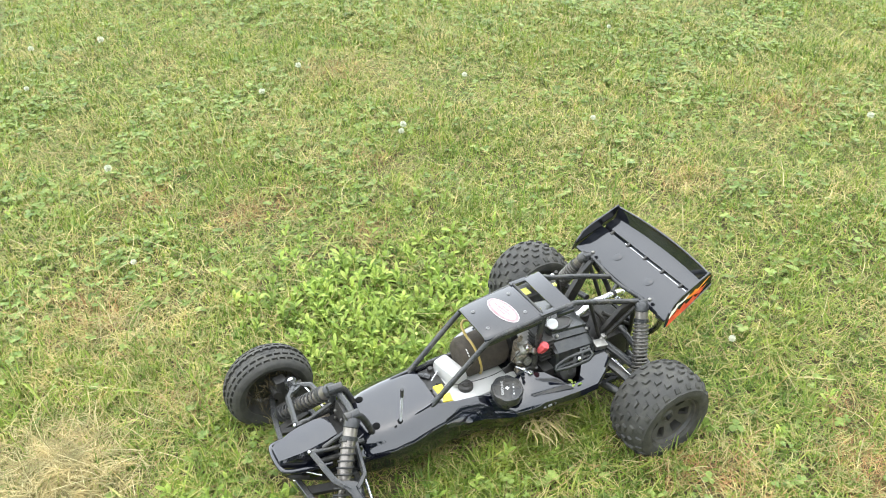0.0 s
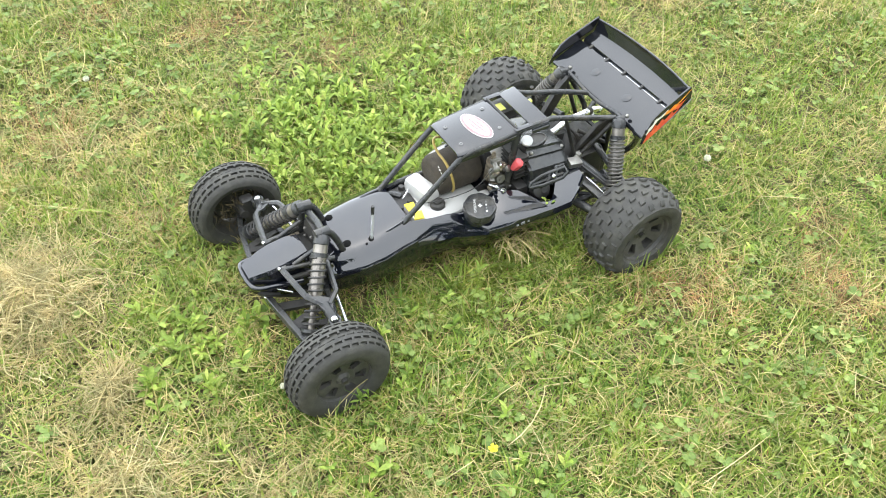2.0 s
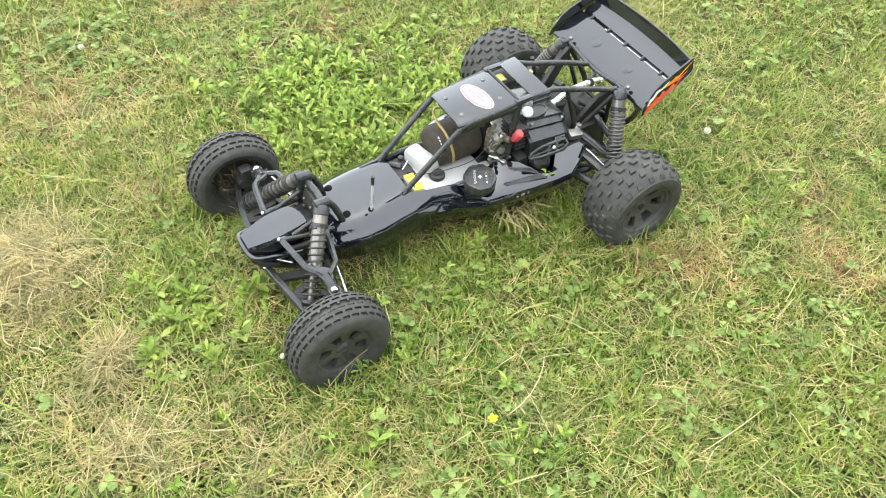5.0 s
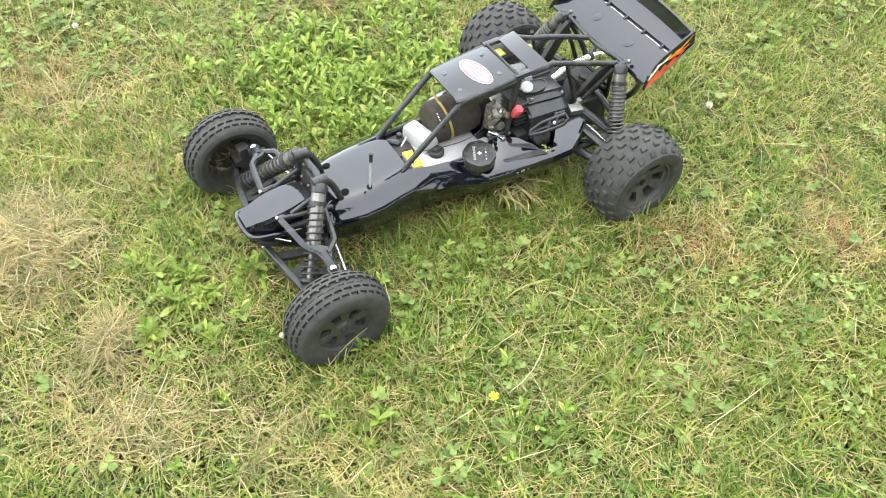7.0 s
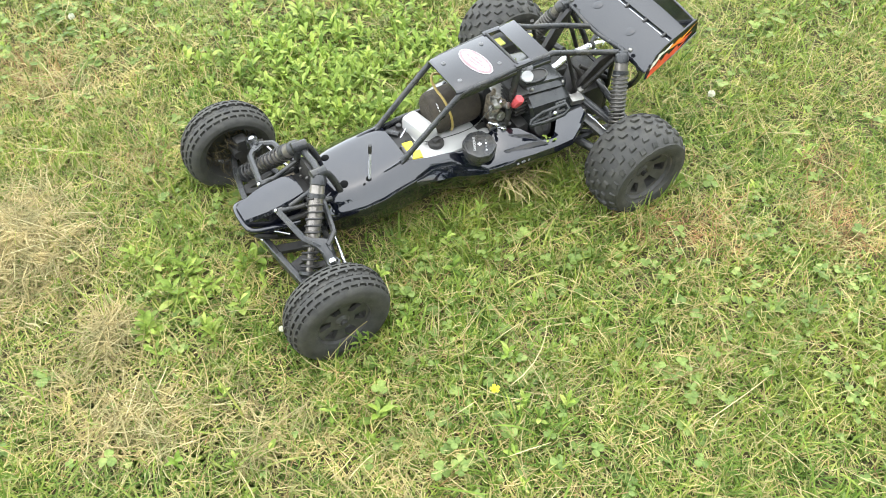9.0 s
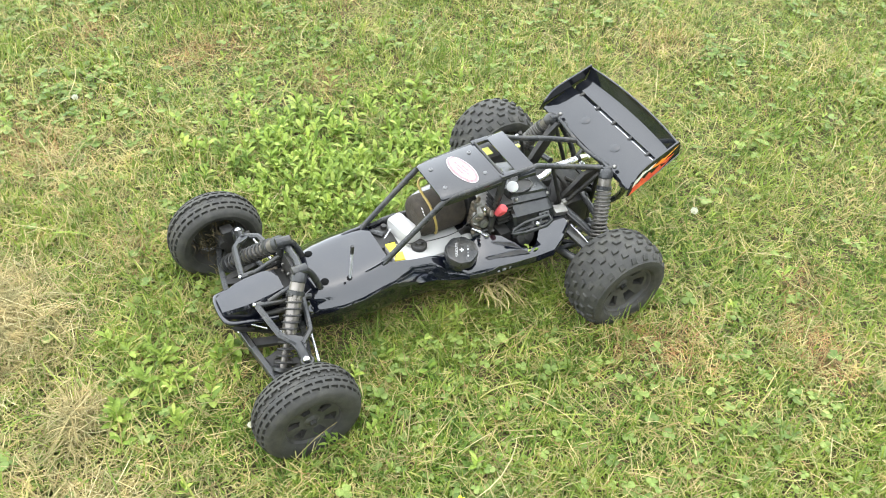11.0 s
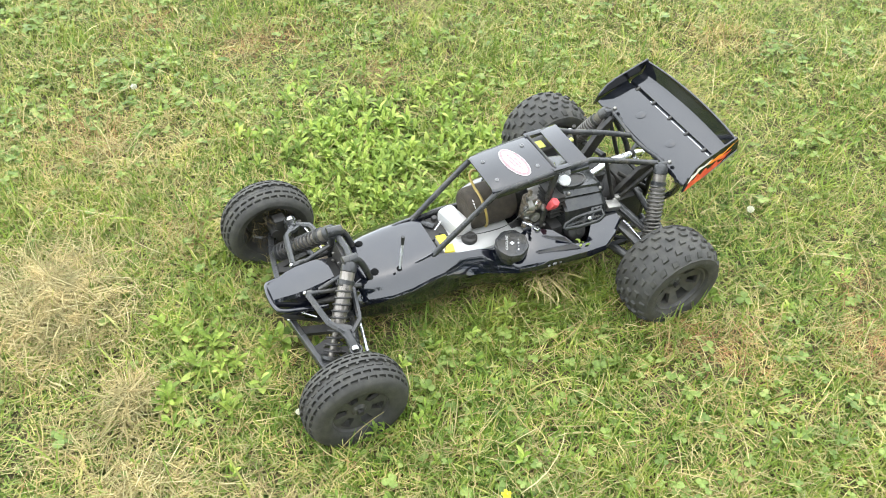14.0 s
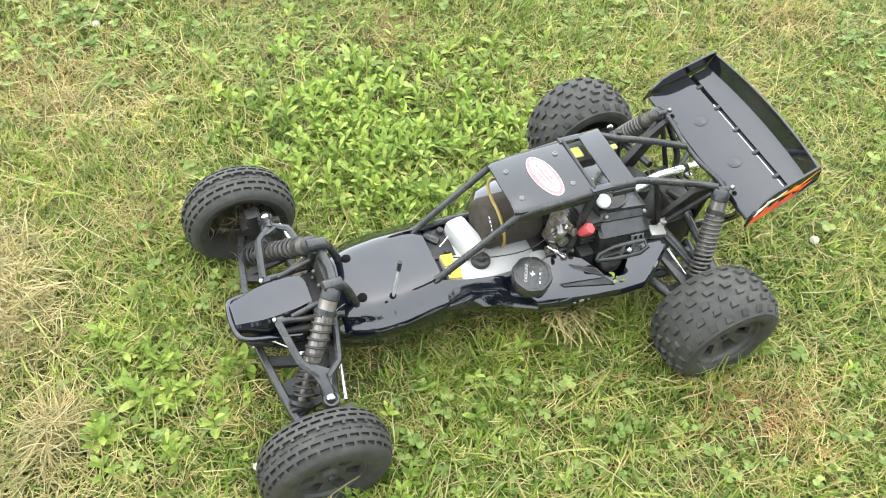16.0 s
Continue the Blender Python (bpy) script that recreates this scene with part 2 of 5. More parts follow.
def soil_material():
    m, t, p = material("thatch_and_soil")
    big = ramp_node(t, noise_node(t, 1.3, 6).outputs["Fac"], [(0.3, (0.082, 0.078, 0.029)), (0.55, (0.115, 0.100, 0.042)), (0.75, (0.150, 0.117, 0.058))])
    # farther off the short grass itself colours the ground
    c = t.nodes.new("ShaderNodeTexCoord")
    reach = t.nodes.new("ShaderNodeVectorMath")
    reach.operation = "LENGTH"
    t.links.new(c.outputs["Object"], reach.inputs[0])
    away = t.nodes.new("ShaderNodeMapRange")
    away.inputs["From Min"].default_value, away.inputs["From Max"].default_value = 1.0, 1.8
    t.links.new(reach.outputs["Value"], away.inputs["Value"])
    lawn = ramp_node(t, noise_node(t, 2.2, 8, rough=0.7).outputs["Fac"], [(0.3, (0.080, 0.104, 0.022)), (0.5, (0.115, 0.134, 0.032)), (0.7, (0.155, 0.154, 0.048))])
    ground_tone = mix_node(t, away.outputs["Result"], big.outputs["Color"], lawn.outputs["Color"])
    fine = ramp_node(t, noise_node(t, 160, 5).outputs["Fac"], [(0.3, (0.45, 0.45, 0.45)), (0.7, (1.3, 1.25, 1.15))])
    mul = t.nodes.new("ShaderNodeMix")
    mul.data_type, mul.blend_type = "RGBA", "MULTIPLY"
    mul.inputs[0].default_value = 1.0
    t.links.new(ground_tone, mul.inputs[6])
    t.links.new(fine.outputs["Color"], mul.inputs[7])
    t.links.new(mul.outputs[2], p.inputs["Base Color"])
    p.inputs["Roughness"].default_value = 0.9
    b = t.nodes.new("ShaderNodeBump")
    b.inputs["Strength"].default_value, b.inputs["Distance"].default_value = 0.8, 0.01
    t.links.new(noise_node(t, 90, 6).outputs["Fac"], b.inputs["Height"])
    t.links.new(b.outputs["Normal"], p.inputs["Normal"])
    return m


SOIL = soil_material()

# ---- geometry helpers ----
class Geo:
    """Gathers vertices and faces for one mesh."""

    def __init__(self):
        self.v, self.f = [], []

    def add(self, verts, faces):
        k = len(self.v)
        self.v += [Vector(p) for p in verts]
        self.f += [tuple(i + k for i in q) for q in faces]
        return self

    def rings(self, rows, closed=True, caps=True):
        n = len(rows[0])
        verts = [p for r in rows for p in r]
        faces = []
        for i in range(len(rows) - 1):
            for j in range(n if closed else n - 1):
                a, b = i * n + j, i * n + (j + 1) % n
                faces.append((a, b, b + n, a + n))
        if caps and closed:
            faces.append(tuple(range(n))[::-1])
            faces.append(tuple(range((len(rows) - 1) * n, len(rows) * n)))
        return self.add(verts, faces)

    def tube(self, pts, r, n=10, caps=True):
        pts = [Vector(p) for p in pts]
        rs = r if isinstance(r, (list, tuple)) else [r] * len(pts)
        rows, side = [], None
        for i, p in enumerate(pts):
            d = (pts[min(i + 1, len(pts) - 1)] - pts[max(i - 1, 0)]).normalized()
            if side is None:
                side = d.orthogonal().normalized()
            side = (side - d * side.dot(d)).normalized()
            up = d.cross(side)
            rows.append([p + (side * math.cos(a) + up * math.sin(a)) * rs[i] for a in (2 * math.pi * k / n for k in range(n))])
        return self.rings(rows, True, caps)

    def lathe(self, profile, origin, axis, n=24, caps=True):
        """profile: (along, radius) pairs; closed at both ends."""
        ax = Vector(axis).normalized()
        u = ax.orthogonal().normalized()
        w = ax.cross(u)
        o = Vector(origin)
        rows = [[o + ax * s + (u * math.cos(a) + w * math.sin(a)) * max(r, 1e-5) for a in (2 * math.pi * k / n for k in range(n))] for s, r in profile]
        return self.rings(rows, True, caps)

    def box(self, c, s, bevel=0.0, m=None):
        bm = bmesh.new()
        bmesh.ops.create_cube(bm, size=1.0, matrix=Matrix.Diagonal((*s, 1)))
        if bevel:
            bmesh.ops.bevel(bm, geom=bm.edges[:], offset=bevel, segments=2, affect="EDGES", profile=0.6)
        bm.verts.ensure_lookup_table()
        k = Matrix.Translation(c) @ (m if m else Matrix())
        self.add([k @ v.co for v in bm.verts], [[v.index for v in f.verts] for f in bm.faces])
        bm.free()
        return self

    def slab(self, outline, thick):
        """A flat plate: a 3D outline, thickened along thick."""
        a = [Vector(p) for p in outline]
        t = Vector(thick)
        return self.rings([a, [p + t for p in a]])

    def mesh(self, name, mats, smooth=35, weld=0.0):
        me = bpy.data.meshes.new(name)
        me.from_pydata([tuple(p) for p in self.v], [], self.f)
        for m in mats if isinstance(mats, (list, tuple)) else [mats]:
            me.materials.append(m)
        bm = bmesh.new()
        bm.from_mesh(me)
        if weld:
            bmesh.ops.remove_doubles(bm, verts=bm.verts[:], dist=weld)
        bmesh.ops.recalc_face_normals(bm, faces=bm.faces[:])
        bm.to_mesh(me)
        bm.free()
        if smooth:
            me.polygons.foreach_set("use_smooth", [True] * len(me.polygons))
            me.set_sharp_from_angle(angle=radians(smooth))
        return me


def part(name, geo, mat, parent, label="", smooth=47):
    ob = new(name, geo.mesh(name, mat, smooth) if isinstance(geo, Geo) else geo)
    ob.parent = parent
    if label:
        tagged(ob, label)
    return ob


def curve(points, steps=6):
    """A smooth line through points."""
    p = [Vector(q) for q in points]
    p = [p[0] * 2 - p[1]] + p + [p[-1] * 2 - p[-2]]
    out = []
    for i in range(1, len(p) - 2):
        for k in range(steps):
            t = k / steps
            out.append(0.5 * (2 * p[i] + (p[i + 1] - p[i - 1]) * t + (2 * p[i - 1] - 5 * p[i] + 4 * p[i + 1] - p[i + 2]) * t * t + (3 * p[i] - p[i - 1] - 3 * p[i + 1] + p[i + 2]) * t ** 3))
    return out + [p[-2]]


def bar(pts, r, n=10):
    return Geo().tube(pts, r, n)


# ---- wheels ----
def knobbly_tyre(radius, width, lanes, count, depth):
    """One moulded skin: a rounded carcass from which staggered, tapered rubber blocks rise in a shallow chevron."""
    half = width / 2
    bead = radius * 0.54
    cuts = (0.0, 0.44, 0.5, 0.94)
    n = count * 4
    pitch = 1.84 / (lanes + (lanes - 1) * 0.72)
    edges = [-0.92]
    for i in range(2 * lanes - 1):
        edges.append(edges[-1] + pitch * (0.72 if i % 2 else 1.0))
    edges = [-0.965] + edges + [0.965]

    def ring_angle(j, f):
        return 2 * math.pi * (j // 4 + cuts[j % 4]) / count + 0.15 * abs(f)

    def crown(f):
        return radius - depth - 0.012 * abs(f) ** 3

    def pt(a, f, r):
        return Vector((math.cos(a) * r, f * half, math.sin(a) * r))

    def raised(i, j):
        lane = i - 1
        return lane % 2 == 0 and 0 <= lane < 2 * lanes - 1 and j % 4 == (2 if (lane // 2) % 2 else 0)

    verts = [pt(ring_angle(j, f), f, crown(f)) for f in edges for j in range(n)]
    faces = []
    for i in range(len(edges) - 1):
        for j in range(n):
            q = [i * n + j, i * n + (j + 1) % n, (i + 1) * n + (j + 1) % n, (i + 1) * n + j]
            if not raised(i, j):
                faces.append(tuple(q))
                continue
            f0, f1 = edges[i], edges[i + 1]
            low = depth * (0.3 if abs(f0 + f1) > 1.4 else 0.0)
            mid = [(ring_angle(j, f0), f0), (ring_angle(j, f0) + 2 * math.pi * 0.44 / count, f0), (ring_angle(j, f1) + 2 * math.pi * 0.44 / count, f1), (ring_angle(j, f1), f1)]
            ca, cf = sum(a for a, _ in mid) / 4, (f0 + f1) / 2
            wear = random.uniform(-0.0003, 0.0003)
            last = q
            for lift, shrink in ((depth * 0.75, 0.94), (depth + wear, 0.80)):
                k = len(verts)
                verts += [pt(ca + (a - ca) * shrink, cf + (f - cf) * shrink, crown(f) + lift - low) for a, f in mid]
                faces += [(last[e], last[(e + 1) % 4], k + (e + 1) % 4, k + e) for e in range(4)]
                last = [k, k + 1, k + 2, k + 3]
            faces.append(tuple(last))
    for side, start in ((-1, 0), (1, (len(edges) - 1) * n)):
        prev = start
        for y, r in ((0.99, radius * 0.83), (1.02, radius * 0.77), (1.02, radius * 0.70), (0.96, radius * 0.61), (0.945, radius * 0.605), (0.84, bead + 0.002), (0.66, bead)):
            k = len(verts)
            verts += [pt(ring_angle(j, 0.965), side * y, r) for j in range(n)]
            faces += [(prev + j, prev + (j + 1) % n, k + (j + 1) % n, k + j) for j in range(n)]
            prev = k
    return Geo().add(verts, faces)


def slotted_tyre(radius, width, lanes, count, depth):
    """A ribbed tyre whose tread is cut with staggered rows of short slots."""
    g = Geo()
    half = width / 2
    edges = [-0.93]
    pitch = 1.86 / (lanes + 0.55)
    for i in range(lanes * 2 + 1):
        edges.append(edges[-1] + pitch * (0.45 if i % 2 else 0.55))
    n = count * 4

    def crown(f):
        return radius - 0.012 * abs(f) ** 2.4

    level = {}
    for i in range(lanes * 2 + 1):
        for j in range(n):
            slot = i % 2 == 1 and (j + (2 if (i // 2) % 2 else 0)) % 4 != 0
            centre = i == lanes and lanes % 2 == 0
            level[i, j] = depth if slot else (depth * 0.75 if centre else 0.0)

    def pt(f, j, drop):
        a = 2 * math.pi * j / n
        r = crown(f) - drop
        return Vector((math.cos(a) * r, f * half, math.sin(a) * r))

    verts, faces = [], []

    def quad(*p):
        k = len(verts)
        verts.extend(p)
        faces.append((k, k + 1, k + 2, k + 3))

    for (i, j), d in level.items():
        f0, f1, j1 = edges[i], edges[i + 1], j + 1
        quad(pt(f0, j, d), pt(f0, j1, d), pt(f1, j1, d), pt(f1, j, d))
        e = level[i, (j + 1) % n]
        if e != d:
            quad(pt(f0, j1, d), pt(f0, j1, e), pt(f1, j1, e), pt(f1, j1, d))
        e = level.get((i + 1, j), 0.0)
        if e != d:
            quad(pt(f1, j, d), pt(f1, j1, d), pt(f1, j1, e), pt(f1, j, e))
    g.add(verts, faces)
    for s, bead in ((-1, 0.53), (1, 0.63)):
        prof = [(s * half * 0.93, crown(0.93)), (s * half * 1.0, radius * 0.83), (s * half * 1.03, radius * (0.55 + bead * 0.36)), (s * half * 1.0, radius * (bead + 0.12)), (s * half * 0.92, radius * (bead + 0.05)), (s * half * 0.80, radius * bead), (s * half * 0.5, radius * bead)]
        rows = [[Vector((math.cos(a) * r, y, math.sin(a) * r)) for a in (2 * math.pi * k / n for k in range(n))] for y, r in prof]
        g.rings(rows, True, False)
    return g


def rim(radius, width, dish, holes, hole_in, hole_out, share, flare=1.0):
    """A moulded disc wheel, its outer face towards -y, with cut windows between the spokes."""
    g = Geo()
    half = width / 2
    g.lathe([(-half, radius * 0.97), (-half - 0.001, radius * 1.02), (-half + 0.003, radius * 1.03), (-half + 0.006, radius * 0.99), (half - 0.006, radius * 0.99 * flare), (half, radius * 1.03 * flare), (half, radius * 0.97 * flare), (0.0, radius * 0.90), (-half + 0.006, radius * 0.92), (-half, radius * 0.97)], (0, 0, 0), (0, 1, 0), 48, False)
    bands = [0.0, 0.16, 0.26, hole_in, (hole_in + hole_out) / 2, hole_out, 0.96]
    n = holes * 8

    def place(b, j, back):
        a = 2 * math.pi * j / n
        r = bands[b] * radius
        y = -half + dish * (1 - bands[b] ** 1.5) + 0.004 + (0.007 if back else 0.0) - (0.004 if bands[b] < 0.2 else 0.0)
        return Vector((math.cos(a) * r, y, math.sin(a) * r))

    def open_cell(b, j):
        return 3 <= b <= 4 and (j % 8) < share

    verts, faces = [], []
    for b in range(len(bands) - 1):
        for j in range(n):
            if open_cell(b, j):
                continue
            for back in (False, True):
                k = len(verts)
                verts += [place(b, j, back), place(b, j + 1, back), place(b + 1, j + 1, back), place(b + 1, j, back)]
                faces.append((k, k + 1, k + 2, k + 3))
            near = [((b, j), (b + 1, j), b, j - 1), ((b, j + 1), (b + 1, j + 1), b, j + 1), ((b, j), (b, j + 1), b - 1, j), ((b + 1, j), (b + 1, j + 1), b + 1, j)]
            for p, q, b2, j2 in near:
                if 0 <= b2 < len(bands) - 1 and open_cell(b2, j2 % n):
                    k = len(verts)
                    verts += [place(*p, False), place(*q, False), place(*q, True), place(*p, True)]
                    faces.append((k, k + 1, k + 2, k + 3))
    g.add(verts, faces)
    return g


buggy = tagged(new("radio_control_buggy"), "large black radio-controlled off-road buggy parked on the lawn", "toy car")

FRONT_R, REAR_R = 0.083, 0.087
front_tyre = slotted_tyre(FRONT_R, 0.063, 6, 33, 0.0042).mesh("tyre", RUBBER, 28, 0.00002)
rear_tyre = knobbly_tyre(REAR_R, 0.088, 6, 20, 0.0042).mesh("tyre", RUBBER, 28)
front_rim = rim(FRONT_R * 0.545, 0.049, 0.003, 6, 0.44, 0.84, 4, 1.16).mesh("wheel", DUSTY)
rear_rim = rim(REAR_R * 0.555, 0.074, 0.014, 6, 0.48, 0.84, 4).mesh("wheel", DUSTY)
nut_geo = Geo().lathe([(-0.030, 0.0045), (-0.028, 0.0052), (-0.012, 0.0052), (-0.012, 0.013), (-0.002, 0.013)], (0, 0, 0), (0, 1, 0), 6)
nut_mesh = nut_geo.mesh("wheel_nut", DARK)
front_nut = Geo().lathe([(-0.0265, 0.0045), (-0.0255, 0.0052), (-0.018, 0.0052), (-0.018, 0.011), (-0.002, 0.011)], (0, 0, 0), (0, 1, 0), 6).mesh("wheel_nut", DARK)
# dark discs added behind the wheel windows, so the openings look shaded
front_shade_disc = Geo().lathe([(-0.0085, 0.001), (-0.0085, 0.036), (-0.0065, 0.037), (-0.0045, 0.036), (-0.0045, 0.001)], (0, 0, 0), (0, 1, 0), 28).mesh("window_shade", DARK)
rear_shade_disc = Geo().lathe([(-0.004, 0.001), (-0.004, 0.038), (-0.002, 0.039), (0.002, 0.038), (0.002, 0.001)], (0, 0, 0), (0, 1, 0), 28).mesh("window_shade", DARK)
WHEELS = [(-0.284, -0.2085, 0.070, -1, "f"), (-0.285, 0.2065, 0.068, 1, "f"), (0.287, -0.203, 0.080, -1, "r"), (0.288, 0.203, 0.083, 1, "r")]
for x, y, z, s, kind in WHEELS:
    w = part("wheel", front_rim if kind == "f" else rear_rim, None, buggy, "black plastic spoked wheel")
    w.matrix_basis = pose(x, y, z, 0, random.uniform(0, 360), 0 if s < 0 else 180)
    part("tyre", front_tyre if kind == "f" else rear_tyre, None, w, "dusty ribbed rubber tyre" if kind == "f" else "dusty rubber tyre with square knobs")
    part("wheel_nut", nut_mesh if kind == "r" else front_nut, None, w)
    part("window_shade", rear_shade_disc if kind == "r" else front_shade_disc, None, w)

# ---- chassis and body shell ----
def section(x, half):
    """A closed ring at x from a half profile of (y, z), top centre first."""
    h = curve([(0, y, z) for y, z in half], 4)
    right = [Vector((x, p.y, p.z)) for p in h]
    return right + [Vector((x, -p.y, p.z)) for p in right[-2:0:-1]]


# hood sections: x, crown height, half width of the flat top, of the flank and of the foot
HOOD = [
    (-0.222, 0.118, 0.034, 0.055, 0.046),
    (-0.200, 0.127, 0.044, 0.069, 0.055),
    (-0.165, 0.1315, 0.051, 0.080, 0.062),
    (-0.130, 0.1345, 0.053, 0.082, 0.064),
    (-0.095, 0.139, 0.050, 0.079, 0.063),
    (-0.068, 0.141, 0.047, 0.077, 0.062),
]
HOOD = [(x, [(0, z), (0.55 * a, z - 0.0008), (a - 0.006, z - 0.003), (a + 0.006, z - 0.0085), (b - 0.011, z - 0.0175), (b - 0.0025, z - 0.0240), (b, z - 0.034), (b - 0.003, 0.080), (c, 0.050), (0, 0.044)]) for x, z, a, b, c in HOOD]
g = Geo()
g.rings([section(x, h) for x, h in HOOD])
part("hood", g, PAINT, buggy, "glossy black painted body shell", 70)

# side pod sections: x, then y and z of inner edge, shoulder, flank and foot
POD = [
    (-0.069, 0.044, 0.1365, 0.0735, 0.1175, 0.0770, 0.102, 0.062, 0.047),
    (-0.035, 0.051, 0.1315, 0.0650, 0.1250, 0.0790, 0.098, 0.062, 0.047),
    (0.000, 0.054, 0.127, 0.0640, 0.1240, 0.0850, 0.096, 0.066, 0.047),
    (0.022, 0.054, 0.119, 0.0700, 0.1160, 0.0940, 0.094, 0.073, 0.047),
    (0.050, 0.054, 0.116, 0.107, 0.112, 0.111, 0.099, 0.082, 0.048),
    (0.078, 0.054, 0.132, 0.115, 0.115, 0.119, 0.101, 0.089, 0.048),
    (0.100, 0.056, 0.138, 0.119, 0.117, 0.122, 0.102, 0.092, 0.049),
    (0.130, 0.072, 0.134, 0.124, 0.117, 0.126, 0.104, 0.095, 0.049),
    (0.150, 0.096, 0.1255, 0.127, 0.119, 0.129, 0.105, 0.097, 0.050),
    (0.164, 0.110, 0.1240, 0.129, 0.1195, 0.131, 0.105, 0.098, 0.050),
    (0.176, 0.110, 0.1250, 0.130, 0.1200, 0.132, 0.106, 0.098, 0.050),
    (0.188, 0.098, 0.1270, 0.130, 0.1200, 0.132, 0.107, 0.097, 0.051),
    (0.205, 0.078, 0.1310, 0.130, 0.1200, 0.132, 0.107, 0.096, 0.052),
    (0.232, 0.068, 0.1335, 0.114, 0.1230, 0.116, 0.110, 0.088, 0.058),
    (0.256, 0.066, 0.1335, 0.096, 0.1270, 0.098, 0.116, 0.080, 0.070),
]
for s in (-1, 1):
    g = Geo()
    rows = []
    for x, y0, z0, y1, z1, y2, z2, y3, z3 in POD:
        y4, z4, y5, z5 = 0.044, z3 - 0.001, max(0.047, y0 - 0.004), 0.088
        pts = [(y5, z5), (y0, z0 - 0.004), (y0 + 0.003, z0), ((y0 + y1) / 2, (z0 + z1) / 2 + 0.001), (y1 - 0.004, z1 + 0.001), (y1, z1 - 0.002), ((y1 + y2) / 2 + 0.001, (z1 + z2) / 2), (y2, z2), ((y2 + y3) / 2 + 0.003, (z2 + z3) / 2), (y3, z3), (y4, z4)]
        rows.append([(x, s * y, z) for y, z in pts])
    g.rings(rows)
    pod = part("side_pod", g, PAINT, buggy, "glossy black moulded side pod", 24)
    # wedge vents, their shaded recesses painted as flat dark slabs, edged with a raised lip
    def top(x, y):
        k = max(i for i in range(len(POD) - 1) if POD[i][0] <= x)
        f = (x - POD[k][0]) / (POD[k + 1][0] - POD[k][0])
        y0, z0, y1, z1 = (POD[k][i] * (1 - f) + POD[k + 1][i] * f for i in (1, 2, 3, 4))
        return z0 + (z1 - z0) * min(1, max(0, (y - y0) / (y1 - y0))) + 0.0015

    for x0, x1, ya, yb, w0, w1 in ((0.086, 0.152, 0.098, 0.122, 0.001, 0.013), (0.108, 0.144, 0.078, 0.108, 0.001, 0.015)):
        lip = [(x0, s * ya, top(x0, ya)), (x1, s * (yb - w1), top(x1, yb - w1)), (x1 + 0.007, s * yb, top(x1, yb)), (x0 + 0.004, s * (ya + w0 + 0.004), top(x0, ya + w0 + 0.004))]
        part("vent_shade", Geo().slab(lip, (0, 0, 0.0003)), DARK, pod)
        part("vent_lip", Geo().tube([Vector(p) + Vector((0, 0, 0.0003)) for p in lip + lip[:1]], 0.0008, 6), PAINT, pod)
    # small moulded script on the pod's flank
    for k in range(5):
        part("script_mark", Geo().box((0.098 + 0.011 * k, s * 0.1238, 0.108), (0.007 if k % 2 else 0.004, 0.002, 0.0028 + 0.001 * (k % 3)), 0.0004), GREYTAG, pod)
    # tray edge inside the pod
    part("pod_flange", bar(curve([(0.085, s * 0.052, 0.132), (0.10, s * 0.055, 0.138), (0.115, s * 0.053, 0.136), (0.125, s * 0.058, 0.133)], 4), 0.004, 8), PLASTIC, pod)

part("chassis_plate", Geo().box((0.02, 0, 0.047), (0.56, 0.088, 0.006), 0.0015), DARK, buggy)
part("skid_nose", Geo().slab([(-0.26, -0.038, 0.046), (-0.328, -0.018, 0.070), (-0.328, 0.018, 0.070), (-0.26, 0.038, 0.046)], (0, 0, 0.005)), DARK, buggy)

NOSE = [
    (-0.3405, [(0, 0.1195), (0.0155, 0.1190), (0.0185, 0.1165), (0.0205, 0.1040), (0.018, 0.088), (0, 0.086)]),
    (-0.3345, [(0, 0.1225), (0.0180, 0.1218), (0.0220, 0.1178), (0.0250, 0.1040), (0.021, 0.082), (0, 0.080)]),
    (-0.3060, [(0, 0.1295), (0.0250, 0.1280), (0.0290, 0.1230), (0.0325, 0.1030), (0.028, 0.072), (0, 0.070)]),
    (-0.2890, [(0, 0.1328), (0.0265, 0.1312), (0.0300, 0.1258), (0.0335, 0.1030), (0.030, 0.064), (0, 0.062)]),
    (-0.2600, [(0, 0.1365), (0.0255, 0.1345), (0.0290, 0.1285), (0.0325, 0.1020), (0.030, 0.058), (0, 0.056)]),
    (-0.2410, [(0, 0.1370), (0.0210, 0.1345), (0.0255, 0.1270), (0.0300, 0.0980), (0.028, 0.054), (0, 0.052)]),
]
part("nose_cone", Geo().rings([[(x, y, z) for y, z in h] + [(x, -y, z) for y, z in h[-2:0:-1]] for x, h in NOSE]), PAINT, buggy, "glossy black nose panel", 22)
part("nose_slot", Geo().box((-0.3408, 0, 0.101), (0.004, 0.030, 0.014), 0.0015), DARK, buggy)
part("bumper", bar(curve([(-0.262, -0.0440, 0.098), (-0.302, -0.0375, 0.102), (-0.330, -0.0330, 0.106), (-0.3405, -0.0250, 0.1095), (-0.3435, 0, 0.111), (-0.3405, 0.0250, 0.1095), (-0.330, 0.0330, 0.106), (-0.302, 0.0375, 0.102), (-0.262, 0.0440, 0.098)], 5), 0.0044, 12), PAINT, buggy, "glossy black rim round the nose")
part("lower_bumper", bar(curve([(-0.300, -0.026, 0.070), (-0.326, -0.022, 0.082), (-0.334, 0, 0.087), (-0.326, 0.022, 0.082), (-0.300, 0.026, 0.070)], 5), 0.0055, 10), DARK, buggy)

